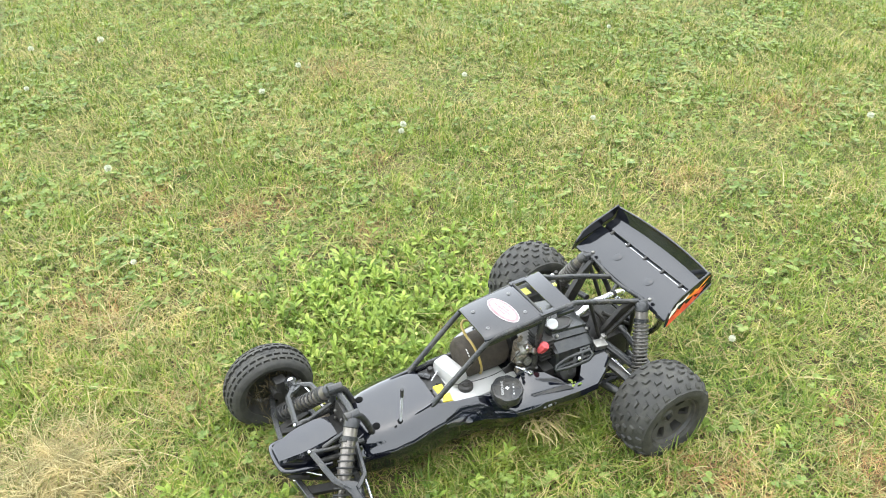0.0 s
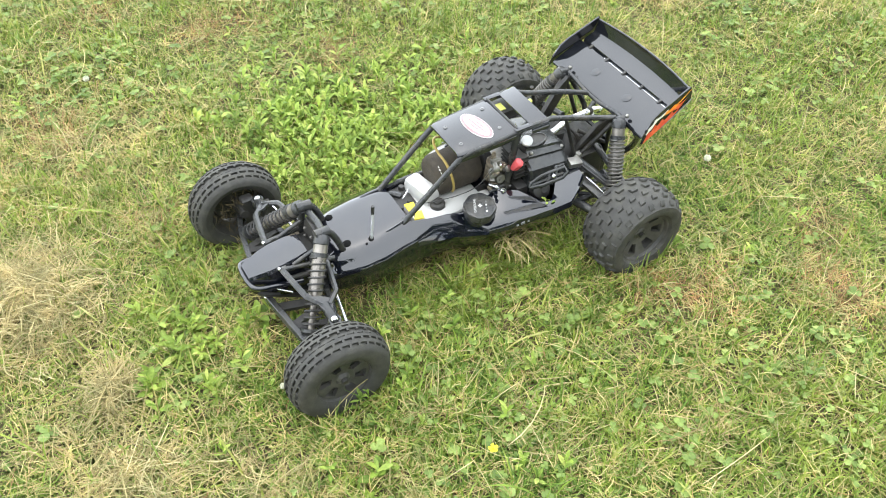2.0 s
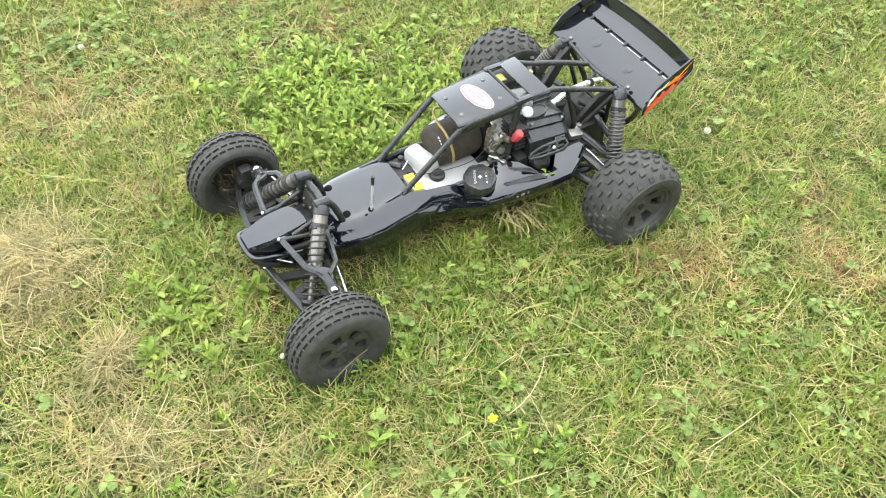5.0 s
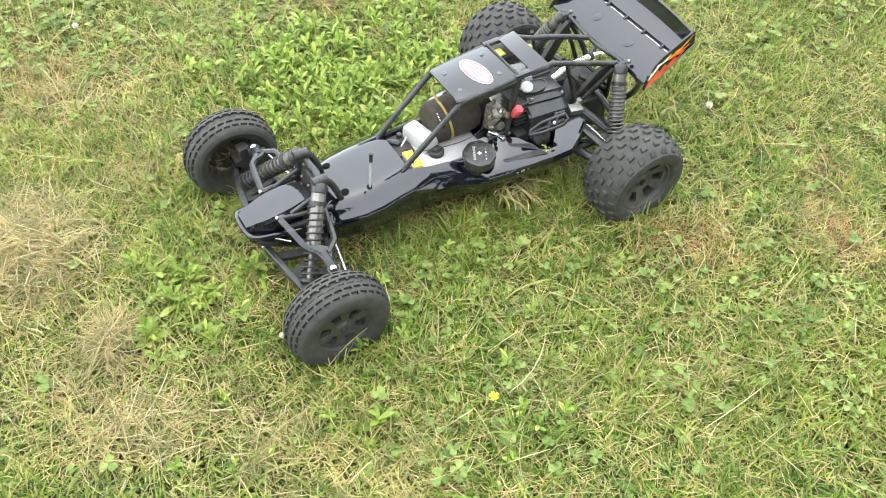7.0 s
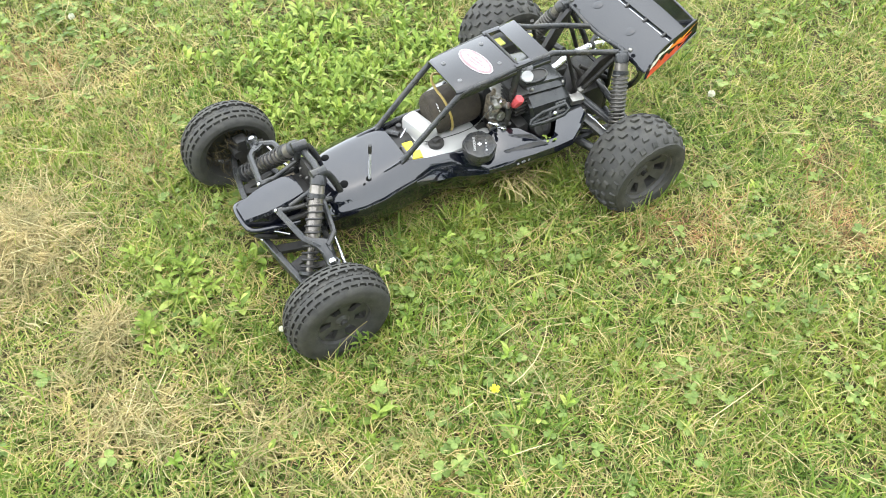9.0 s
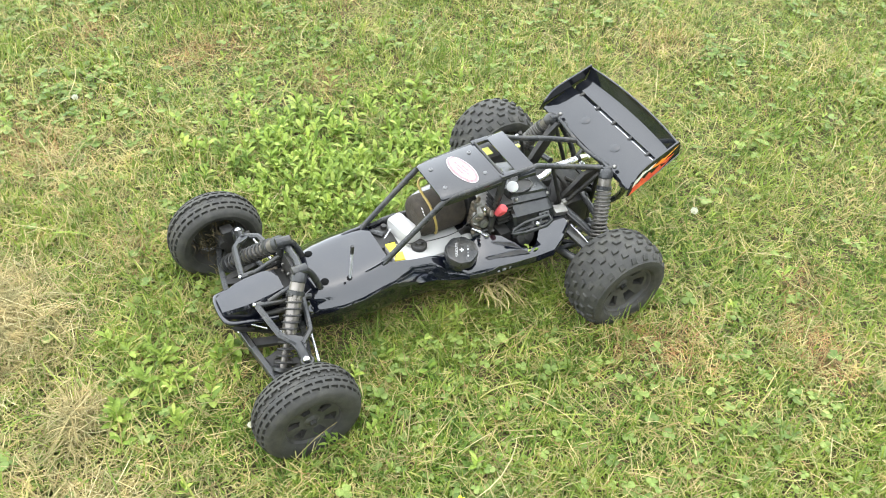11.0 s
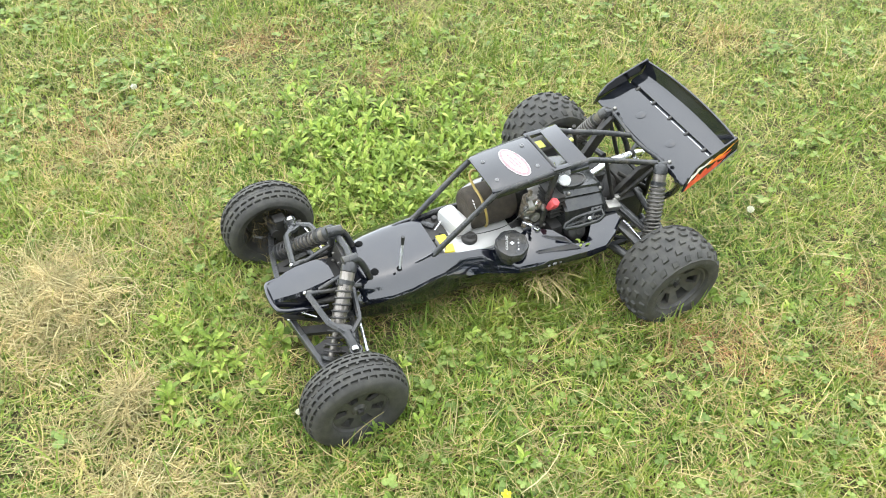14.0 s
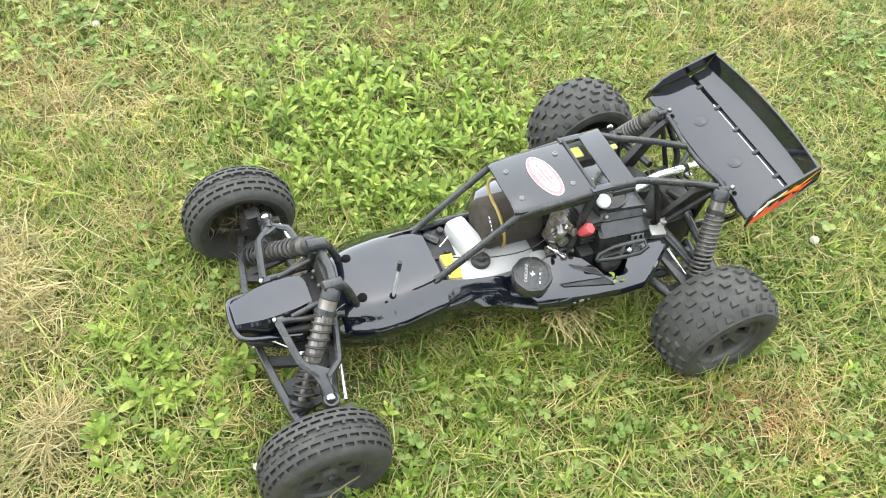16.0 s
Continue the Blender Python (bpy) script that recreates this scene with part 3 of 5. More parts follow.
# silver rod with a black tip, standing in a hole of the hood whose shade is a near-black ring
rod = part("body_post", bar([(-0.139, -0.046, 0.122), (-0.1325, -0.045, 0.186)], 0.0021, 8), SILVER, buggy, "thin silver post with a black tip")
part("post_tip", bar([(-0.133, -0.045, 0.184), (-0.1318, -0.045, 0.200)], 0.0030, 8), DARK, rod)
part("post_hole", Geo().lathe([(-0.003, 0.0046), (0.0005, 0.0046), (0.0008, 0.004), (0.0005, 0.003)], (-0.139, -0.046, 0.1312), (0, -0.2, 1), 14), HOLE_AND_MARK, rod)
part("shell_scratch", Geo().box((-0.150, -0.052, 0.1308), (0.004, 0.002, 0.0012), 0.0004), HOLE_AND_MARK, buggy)
# near-black discs stand in for two shaded holes in the hood
for s in (-1, 1):
    part("hood_hole", Geo().lathe([(-0.003, 0.0066), (0.0008, 0.0066), (0.0014, 0.0054), (0.0016, 0.0)], (-0.177, s * 0.034, 0.1288), (-0.1, s * 0.1, 1), 16), HOLE_AND_MARK, buggy, "near-black disc standing in for a shaded hole in the hood")
# raised crease along the hood's back corners
for s in (-1, 1):
    part("hood_crease", bar(curve([(-0.112, s * 0.047, 0.1335), (-0.092, s * 0.046, 0.1365), (-0.072, s * 0.043, 0.1400)], 4), [0.0008] + [0.002] * 7 + [0.003], 6), PAINT, buggy)

# ---- front suspension ----
def shock(parent, top, foot, r, coils, wire, body_share, spring_mat):
    top, foot = Vector(top), Vector(foot)
    d = (foot - top).normalized()
    length = (foot - top).length
    s = part("shock_absorber", Geo().lathe([(0.004, r * 0.82), (length * body_share, r * 0.82), (length * body_share, r * 0.50), (length * body_share + 0.004, r * 0.42), (length, r * 0.35)], top, d, 20), SHAFT, parent, "grey shock absorber with a black coil spring")
    part("shock_cap", Geo().lathe([(-0.004, r * 0.5), (0.0, r * 0.85), (0.012, r * 0.92), (0.014, r * 0.78), (0.026, r * 0.78), (0.027, r * 1.0), (0.033, r * 1.0)], top, d, 18), PLASTIC, s)
    part("shock_collar", Geo().lathe([(0.0145, r * 0.84), (0.0255, r * 0.84)], top, d, 18), SHAFT, s)
    u = d.orthogonal().normalized()
    w = d.cross(u)
    a0, a1 = 0.034, length * 0.94
    n = coils * 12
    pts = [top + d * (a0 + (a1 - a0) * k / n) + (u * math.cos(k / 12 * 2 * math.pi) + w * math.sin(k / 12 * 2 * math.pi)) * r * 0.92 for k in range(n + 1)]
    part("spring", bar(pts, wire, 6), spring_mat, s)
    part("spring_seat", Geo().lathe([(a1 - 0.002, r * 0.5), (a1 - 0.002, r * 1.1), (a1 + 0.003, r * 1.1), (a1 + 0.006, r * 0.6)], top, d, 16), PLASTIC, s)
    part("eyelet", Geo().tube([foot - Vector((0.010, 0, 0)), foot + Vector((0.010, 0, 0))], r * 0.5, 10), PLASTIC, s)
    return s


def ball(p, r=0.0055):
    return Geo().lathe([(-r * math.cos(math.pi * k / 9), r * math.sin(math.pi * k / 9)) for k in range(10)], Vector(p), (0, 0, 1), 14)



for s in (-1, 1):
    # upper wishbone: two bent flat-sided legs, a web plate between them and a short stem to the ball
    arm = part("upper_arm", bar([(-0.290, s * 0.036, 0.1285), (-0.2805, s * 0.097, 0.1265), (-0.279, s * 0.102, 0.1262), (-0.262, s * 0.124, 0.1210)], 0.0052, 6), PLASTIC, buggy, "black plastic front wishbone")
    part("arm_leg", bar([(-0.219, s * 0.045, 0.121), (-0.2330, s * 0.106, 0.1262), (-0.2345, s * 0.112, 0.1258), (-0.253, s * 0.127, 0.1205)], 0.0046, 6), PLASTIC, arm)
    part("arm_web", Geo().slab([(-0.278, s * 0.105, 0.1212), (-0.270, s * 0.122, 0.1175), (-0.265, s * 0.137, 0.1130), (-0.252, s * 0.137, 0.1130), (-0.246, s * 0.123, 0.1178), (-0.252, s * 0.117, 0.1195), (-0.263, s * 0.110, 0.1212)], (0, 0, 0.0065)), PLASTIC, arm)
    part("arm_stem", bar(curve([(-0.260, s * 0.122, 0.1190), (-0.259, s * 0.134, 0.1150), (-0.258, s * 0.148, 0.1085)], 4), [0.0080] * 5 + [0.0088] * 3 + [0.0095], 10), PLASTIC, arm)
    part("arm_boss", Geo().lathe([(-0.013, 0.0080), (-0.010, 0.0108), (0.005, 0.0112), (0.0075, 0.0098), (0.0075, 0.0074), (0.005, 0.0068)], (-0.258, s * 0.152, 0.106), (0.05, s * 0.12, 1), 18), PLASTIC, arm)
    part("ball_stud", ball((-0.258, s * 0.152, 0.1128), 0.0066), STEEL, arm, "bright steel ball stud")
    part("hinge_pin", bar([(-0.290, s * 0.034, 0.1290), (-0.205, s * 0.045, 0.121)], 0.0042, 8), PLASTIC, arm)
    part("pin_head", ball((-0.2935, s * 0.0325, 0.1310), 0.0036), STEEL, arm)
    part("pin_block", Geo().box((-0.2870, s * 0.0335, 0.1260), (0.011, 0.009, 0.0120), 0.002), PLASTIC, arm)
    part("mount_bar", bar([(-0.286, s * 0.036, 0.106), (-0.212, s * 0.044, 0.104)], 0.0045, 8), DARK, arm)
    # lower wishbone: a flat plate of two upright-edged rails and broad webs between them
    low = part("lower_arm", Geo().rings([[(x - w, s * y, z - 0.007), (x - w, s * y, z + 0.0065), (x - w + 0.0015, s * y, z + 0.008), (x + w - 0.0015, s * (y + 0.001), z + 0.008), (x + w, s * (y + 0.001), z + 0.0065), (x + w, s * (y + 0.001), z - 0.007)] for x, y, z, w in ((-0.3190, 0.018, 0.064, 0.0050), (-0.3140, 0.055, 0.064, 0.0050), (-0.3080, 0.095, 0.063, 0.0048), (-0.3010, 0.136, 0.061, 0.0048), (-0.2930, 0.165, 0.059, 0.0055), (-0.2850, 0.184, 0.058, 0.0070))]), PLASTIC, buggy, "black lattice front lower arm", 30)
    part("rear_rail", Geo().rings([[(x - w, s * y, z - 0.007), (x - w, s * y, z + 0.0055), (x - w + 0.0015, s * y, z + 0.007), (x + w - 0.0015, s * y, z + 0.007), (x + w, s * y, z + 0.0055), (x + w, s * y, z - 0.007)] for x, y, z, w in ((-0.2250, 0.040, 0.062, 0.0050), (-0.2330, 0.080, 0.061, 0.0050), (-0.2450, 0.125, 0.060, 0.0050), (-0.2620, 0.160, 0.058, 0.0060), (-0.2800, 0.182, 0.058, 0.0070))]), PLASTIC, low, "", 30)
    for xa, ya, xb, yb, w in ((-0.312, 0.040, -0.232, 0.062, 0.016), (-0.310, 0.088, -0.236, 0.066, 0.012), (-0.306, 0.092, -0.242, 0.110, 0.012), (-0.303, 0.130, -0.246, 0.112, 0.010), (-0.300, 0.136, -0.256, 0.150, 0.012)):
        part("web", Geo().slab([(xa, s * ya, 0.059), (xb, s * yb, 0.056), (xb, s * (yb + w), 0.056), (xa, s * (ya + w), 0.059)], (0, 0, 0.0065)), DARK, low)
    part("arm_bolt", ball((-0.3225, s * 0.0235, 0.070), 0.0036), STEEL, low)
    # upright, axle and links
    up = part("upright", Geo().box((-0.272, s * 0.172, 0.082), (0.022, 0.022, 0.050), 0.005), DARK, buggy)
    part("stub_axle", bar([(-0.283, s * 0.160, 0.080), (-0.283, s * 0.205, 0.080)], 0.008, 12), DARK, up)
    part("steering_arm", bar([(-0.268, s * 0.168, 0.086), (-0.236, s * 0.160, 0.090)], 0.006, 8), DARK, up)
    if s < 0:
        part("knuckle", Geo().slab([(-0.252, s * 0.158, 0.090), (-0.232, s * 0.160, 0.092), (-0.236, s * 0.182, 0.098), (-0.256, s * 0.180, 0.097)], (0, 0, 0.008)), DARK, up)
    part("tie_rod", bar([(-0.238, s * 0.150, 0.092), (-0.222, s * 0.060, 0.092)], 0.0028, 8), STEEL, buggy, "bright steel tie rod")
    if s < 0:
        part("link_rod", bar([(-0.302, s * 0.029, 0.085), (-0.283, s * 0.048, 0.085)], 0.0021, 8), STEEL, buggy, "bright steel link")
    part("link_ball", ball((-0.269, s * 0.063, 0.085), 0.0048), STEEL, buggy)
    # tower bars
    shock(buggy, (-0.219, s * 0.038, 0.172), (-0.293, s * 0.128, 0.066), 0.0140, 11, 0.0017, 0.60, DARK)
    part("shock_mount", bar([(-0.230, s * 0.035, 0.175), (-0.229, s * 0.035, 0.175), (-0.205, s * 0.034, 0.174), (-0.204, s * 0.034, 0.174)], [0.007, 0.0092, 0.0092, 0.007], 14), PLASTIC, buggy)
    part("tower_hoop", bar(curve([(-0.210, s * 0.034, 0.174), (-0.202, s * 0.035, 0.166), (-0.194, s * 0.037, 0.148), (-0.186, s * 0.039, 0.122)], 5), 0.0056, 10), PLASTIC, buggy)
    part("tower_leg", bar([(-0.222, s * 0.030, 0.172), (-0.224, s * 0.044, 0.118), (-0.226, s * 0.040, 0.070)], 0.006, 8), PLASTIC, buggy)
    part("nose_brace", bar([(-0.271, s * 0.033, 0.129), (-0.219, s * 0.034, 0.150)], 0.0038, 8), PLASTIC, buggy)
part("tower_crossbar", bar([(-0.214, -0.036, 0.168), (-0.210, 0, 0.164), (-0.214, 0.036, 0.168)], 0.0062, 10), PLASTIC, buggy)
part("tower_plate", Geo().slab([(-0.226, -0.040, 0.075), (-0.226, 0.040, 0.075), (-0.224, 0.030, 0.135), (-0.221, 0.024, 0.160), (-0.221, -0.024, 0.160), (-0.224, -0.030, 0.135)], (0.006, 0, 0)), DARK, buggy)
part("steering_box", Geo().box((-0.232, 0, 0.100), (0.020, 0.070, 0.040), 0.004), DARK, buggy)
for y, z in ((-0.012, 0.150), (0.012, 0.150), (-0.018, 0.128), (0.018, 0.128)):
    part("tower_bolt", ball((-0.228, y, z), 0.0030), SPRING, buggy)
part("muddy_plate", Geo().box((-0.236, 0.050, 0.112), (0.030, 0.022, 0.006), 0.002, pose(0, 0, 0, 8, -12, 20)), GRIME, buggy, "dusty tan metal plate")

# ---- roll cage and roof ----
CAGE_R = 0.0050
for s in (-1, 1):
    cage = part("cage_tube", bar(curve([(-0.076, s * 0.044, 0.136), (-0.020, s * 0.045, 0.186), (0.024, s * 0.0455, 0.224), (0.040, s * 0.0455, 0.232), (0.090, s * 0.047, 0.236), (0.150, s * 0.048, 0.241)] + ([(0.196, -0.050, 0.243), (0.215, -0.051, 0.240), (0.305, -0.058, 0.210), (0.330, -0.072, 0.210)] if s < 0 else [(0.186, 0.050, 0.241), (0.204, 0.049, 0.233), (0.226, 0.0455, 0.2255), (0.285, 0.029, 0.2165), (0.333, 0.013, 0.2070)]), 5), CAGE_R, 10), PLASTIC, buggy, "black roll cage tube")
    part("cage_post", bar([(0.138, s * 0.049, 0.238), (0.117, s * 0.053, 0.124)], 0.0062, 10), PLASTIC, cage)
    part("rear_strut", Geo().slab([(0.336, s * 0.073, 0.207), (0.326, s * 0.069, 0.212), (0.300, s * 0.063, 0.198), (0.262, s * 0.057, 0.150), (0.256, s * 0.056, 0.136), (0.272, s * 0.056, 0.130), (0.286, s * 0.058, 0.146), (0.316, s * 0.066, 0.178)], (0, -s * 0.008, 0)), GREASE, cage)
    part("strut_rib", bar([(0.322, s * 0.074, 0.202), (0.268, s * 0.060, 0.142)], 0.0042, 8), GREASE, cage)
    part("strut_bolt", ball((0.262, s * 0.062, 0.143), 0.0042), ALLOY, cage)
    part("rear_strut", bar([(0.326, s * 0.066, 0.205), (0.352, s * 0.040, 0.105)], 0.0040, 8), GREASE, cage)
    part("rear_strut", bar([(0.235, s * 0.050, 0.232), (0.268, s * 0.060, 0.120)], 0.0036, 8), GREASE, cage)
    part("cage_foot", Geo().box((-0.076, s * 0.044, 0.137), (0.010, 0.0105, 0.006), 0.002, pose(0, 0, 0, 0, -40, 0)), PLASTIC, cage)
part("rear_hoop", bar(curve([(0.337, 0.086, 0.212), (0.339, 0.058, 0.208), (0.3365, 0.020, 0.2045), (0.3365, -0.020, 0.2045), (0.340, -0.058, 0.208), (0.335, -0.084, 0.212)], 5), 0.0037, 10), PLASTIC, buggy)


def roof_z(x):
    return 0.2385 + (x - 0.03) * 0.062


def roof_sheet(outline, bend):
    """A roof sheet whose side edges fold down over the tubes."""
    g = Geo()
    rows = []
    for x, w in outline:
        z = roof_z(x)
        ring = []
        for f, dz, dw in ((-1, -0.012, bend), (-1, -0.003, 0.003), (-0.93, 0, 0), (0, 0.0, 0), (0.93, 0, 0), (1, -0.003, 0.003), (1, -0.012, bend)):
            ring.append(Vector((x, f * w + math.copysign(dw, f) if f else 0, z + dz)))
        rows.append(ring + [p - Vector((0, 0, 0.0025)) for p in ring[::-1]])
    g.rings(rows)
    return g


roof = part("roof_panel", roof_sheet([(0.024, 0.040), (0.030, 0.045), (0.060, 0.046), (0.100, 0.047), (0.136, 0.0475)], 0.006), PANEL, buggy, "satin black roof panel with a worn oval sticker")
part("roof_back", roof_sheet([(0.162, 0.0490), (0.174, 0.0500), (0.188, 0.0510), (0.195, 0.0515)], 0.008), PANEL, buggy, "satin black rear roof panel")
for s in (-1, 1):
    part("roof_side_strip", Geo().box((0.149, s * 0.0475, roof_z(0.149) - 0.001), (0.034, 0.009, 0.003), 0.001), PANEL, buggy)
part("roof_lip", bar([(0.1375, -0.046, roof_z(0.1375) + 0.0005), (0.1375, 0.046, roof_z(0.1375) + 0.0005)], 0.0022, 8), DARK, buggy)
for x, y in ((0.041, 0.0225), (0.041, -0.0265), (0.117, 0.0285), (0.115, -0.0275)):
    screw = part("roof_screw", Geo().lathe([(-0.001, 0.0036), (0.0008, 0.0036), (0.0014, 0.0030), (0.0014, 0.0017), (0.0004, 0.0015)], (x, y, roof_z(x) + 0.0002), (-0.06, 0, 1), 12), GREYTAG, roof)


def ellipse(c, a, b, turn, z, n=40):
    t = radians(turn)
    return [Vector((c[0] + math.cos(t) * a * math.cos(k) - math.sin(t) * b * math.sin(k), c[1] + math.sin(t) * a * math.cos(k) + math.cos(t) * b * math.sin(k), 0)) + Vector((0, 0, z)) for k in (2 * math.pi * i / n for i in range(n))]


def on_roof(pts, lift):
    return [Vector((p.x, p.y, roof_z(p.x) + lift)) for p in pts]


OV = (0.086, -0.003)
badge = part("oval_sticker", Geo().slab(on_roof(ellipse(OV, 0.0170, 0.0375, 8, 0), 0.0002), (0, 0, 0.0005)), OVAL, roof, "worn white oval sticker with a red rim")
part("sticker_rim", Geo().slab(on_roof(ellipse(OV, 0.0158, 0.0362, 8, 0), 0.0008), (0, 0, 0.0003)), PINK, badge)
part("sticker_field", Geo().slab(on_roof(ellipse(OV, 0.0116, 0.0312, 8, 0), 0.0012), (0, 0, 0.0003)), OVAL, badge)
for k, (dx, w) in enumerate(((-0.0050, 0.024), (0.0004, 0.044), (0.0056, 0.018))):
    part("print_bar", Geo().box((OV[0] + dx, OV[1], roof_z(OV[0] + dx) + 0.0017), (0.0036, w, 0.0005), 0, pose(0, 0, 0, 0, 0, 8)), FADED, badge)

# ---- cockpit: tank, air filter, fittings ----
tank = part("fuel_tank", Geo().box((0.012, -0.014, 0.087), (0.136, 0.082, 0.070), 0.012), TANK, buggy, "milky white plastic fuel tank")
part("tank_hump", Geo().box((-0.011, 0.012, 0.123), (0.032, 0.062, 0.048), 0.009, pose(0, 0, 0, 0, 0, 12)), TANK, tank)
part("tank_shoulder", Geo().box((0.078, -0.050, 0.118), (0.028, 0.030, 0.020), 0.008), TANK, tank)
part("tank_collar", Geo().lathe([(0, 0.0135), (0.007, 0.0135), (0.009, 0.0115), (0.009, 0.007), (0.012, 0.006), (0.013, 0.003)], (-0.002, -0.026, 0.121), (0, 0, 1), 18), DARK, tank)
part("warning_label", Geo().slab([(-0.055, -0.004, 0.1285), (-0.038, -0.006, 0.1285), (-0.041, -0.023, 0.1285), (-0.055, -0.023, 0.1285)], (0, 0, 0.003)), YELLOW, tank, "bright yellow warning label")
part("warning_label", Geo().slab([(-0.049, -0.029, 0.1285), (-0.036, -0.031, 0.1285), (-0.040, -0.048, 0.1285), (-0.057, -0.044, 0.1285)], (0, 0, 0.003)), YELLOW, tank, "bright yellow warning label")
part("label_stand", Geo().box((-0.047, -0.026, 0.1205), (0.018, 0.044, 0.0165), 0.002), TANK, tank)
part("label_bar", Geo().box((-0.052, -0.036, 0.1322), (0.008, 0.0016, 0.0006), 0, pose(0, 0, 0, 0, 0, 60)), DARK, tank)
part("servo_tray", Geo().box((-0.066, 0.010, 0.088), (0.028, 0.088, 0.060), 0.004), DARK, buggy)
part("tray_cover", Geo().slab([(-0.064, -0.002, 0.1185), (-0.030, -0.004, 0.1195), (-0.028, 0.046, 0.1195), (-0.060, 0.048, 0.1185)], (0, 0, 0.004)), DARK, buggy, "dull black tray cover")
for px, py, r in ((-0.036, 0.040, 0.0055), (-0.041, 0.002, 0.0040)):
    part("tray_knob", Geo().lathe([(-0.002, r), (0.005, r), (0.007, r * 0.8), (0.007, r * 0.2)], (px, py, 0.1225), (0, 0, 1), 14), DARK, buggy)
servo = part("servo", Geo().box((-0.053, 0.032, 0.122), (0.026, 0.012, 0.012), 0.004, pose(0, 0, 0, 0, 0, -50)), PLASTIC, buggy)
part("servo_link", bar([(-0.048, 0.012, 0.128), (-0.034, 0.018, 0.138)], 0.0016, 8), STEEL, servo)
part("cockpit_rail", bar(curve([(-0.070, 0.052, 0.124), (-0.020, 0.056, 0.126), (0.04, 0.056, 0.122), (0.10, 0.054, 0.126)], 4), 0.005, 8), PLASTIC, buggy)

FX, FY, FZ, FR = 0.005, 0.014, 0.1525, 0.0365
air = part("air_filter", Geo().lathe([(0.0, FR * 0.72), (0.003, FR * 0.90), (0.010, FR * 0.99), (0.030, FR), (0.060, FR * 1.02), (0.078, FR), (0.086, FR * 0.9), (0.089, FR * 0.6)], (FX, FY, FZ), (1, -0.02, 0.02), 36), FOAM, buggy, "dark oiled foam air filter")
for k in range(5):
    q = radians(118 + 9 * k)
    part("filter_mark", Geo().box((0, 0, 0), (0.0016 + 0.0012 * (k % 2), 0.0038, 0.0008), 0.0002), WHITE, air).matrix_basis = Matrix.Translation((FX + 0.0085, FY + math.cos(q) * FR * 0.985, FZ + math.sin(q) * FR * 0.985)) @ pose(0, 0, 0, math.degrees(q) - 90, 0, 12)
arc = [radians(d) for d in range(215, 75, -10)]
hoop = [(FX + 0.026 - 0.004 * math.sin(a), FY + math.cos(a) * (FR + 0.0015), FZ + math.sin(a) * (FR + 0.0015)) for a in arc]
part("fuel_hose", bar(curve(hoop + [(FX + 0.020, 0.034, 0.203), (FX + 0.030, 0.046, 0.204), (FX + 0.046, 0.048, 0.196), (FX + 0.064, 0.046, 0.184)], 2), 0.0023, 8), HOSE, buggy, "amber rubber fuel hose over the filter")
part("filter_elbow", Geo().tube(curve([(0.086, 0.010, 0.152), (0.102, 0.004, 0.154), (0.112, -0.006, 0.160)], 4), 0.018, 14), DARK, buggy)

# carburettor
carb = part("carburettor", Geo().box((0.106, -0.028, 0.158), (0.020, 0.020, 0.046), 0.004, pose(0, 0, 0, 0, 8, 12)), GRIME, buggy, "oily metal carburettor")
for p, a, r, l in (((0.100, -0.044, 0.190), (0, 0, 1), 0.009, 0.008), ((0.094, -0.046, 0.170), (-0.3, -1, 0), 0.007, 0.010), ((0.108, -0.046, 0.152), (0, -1, 0.2), 0.0085, 0.010), ((0.098, -0.040, 0.198), (0.2, 0, 1), 0.004, 0.010), ((0.112, -0.044, 0.178), (0, -1, 0.3), 0.006, 0.012), ((0.098, -0.046, 0.140), (0, -1, 0), 0.0055, 0.009)):
    part("carburettor_fitting", Geo().lathe([(-0.004, r), (l * 0.7, r), (l * 0.7, r * 0.6), (l, r * 0.5)], p, a, 10), ALLOY if r > 0.006 else GRIME, carb)
for k in range(14):
    p = Vector((random.uniform(0.088, 0.116), random.uniform(-0.060, -0.030), random.uniform(0.130, 0.200)))
    d = Vector((random.uniform(-0.4, 0.4), random.uniform(-1, 0), random.uniform(-0.3, 0.8)))
    r, l = random.uniform(0.002, 0.0048), random.uniform(0.005, 0.014)
    part("carburettor_fitting", Geo().lathe([(-0.004, r), (l * 0.5, r), (l * 0.5, r * 1.4), (l * 0.8, r * 1.4), (l, r * 0.6)], p, d, 8), (ALLOY, GRIME, STEEL, ALLOY)[k % 4], carb)
part("throttle_rod", bar(curve([(0.092, -0.052, 0.186), (0.060, -0.046, 0.150), (0.010, -0.036, 0.140), (-0.040, -0.010, 0.128)], 5), 0.0008, 6), DARK, carb)

# gas cap in its scoop
CAPC = Vector((0.047, -0.0805, 0.1275))
CAPN = Vector((-0.05, -0.16, 1)).normalized()
g = Geo()
u = CAPN.orthogonal().normalized()
w = CAPN.cross(u)
rows = []
for s_, r_ in ((-0.016, 0.020), (-0.001, 0.020), (0.0, 0.026), (0.003, 0.0270), (0.017, 0.0270), (0.0195, 0.0255), (0.0200, 0.0225), (0.0188, 0.0215), (0.0188, 0.0005)):
    ring = []
    for k in range(64):
        a = 2 * math.pi * k / 64
        rr = r_ * (1 + (0.035 if (k // 2) % 4 < 2 and 0.002 < s_ < 0.0198 else 0.0))
        ring.append(CAPC + CAPN * s_ + (u * math.cos(a) + w * math.sin(a)) * rr)
    rows.append(ring)
g.rings(rows)
cap = part("fuel_cap", g, PLASTIC, buggy, "round black screw cap with white lettering")


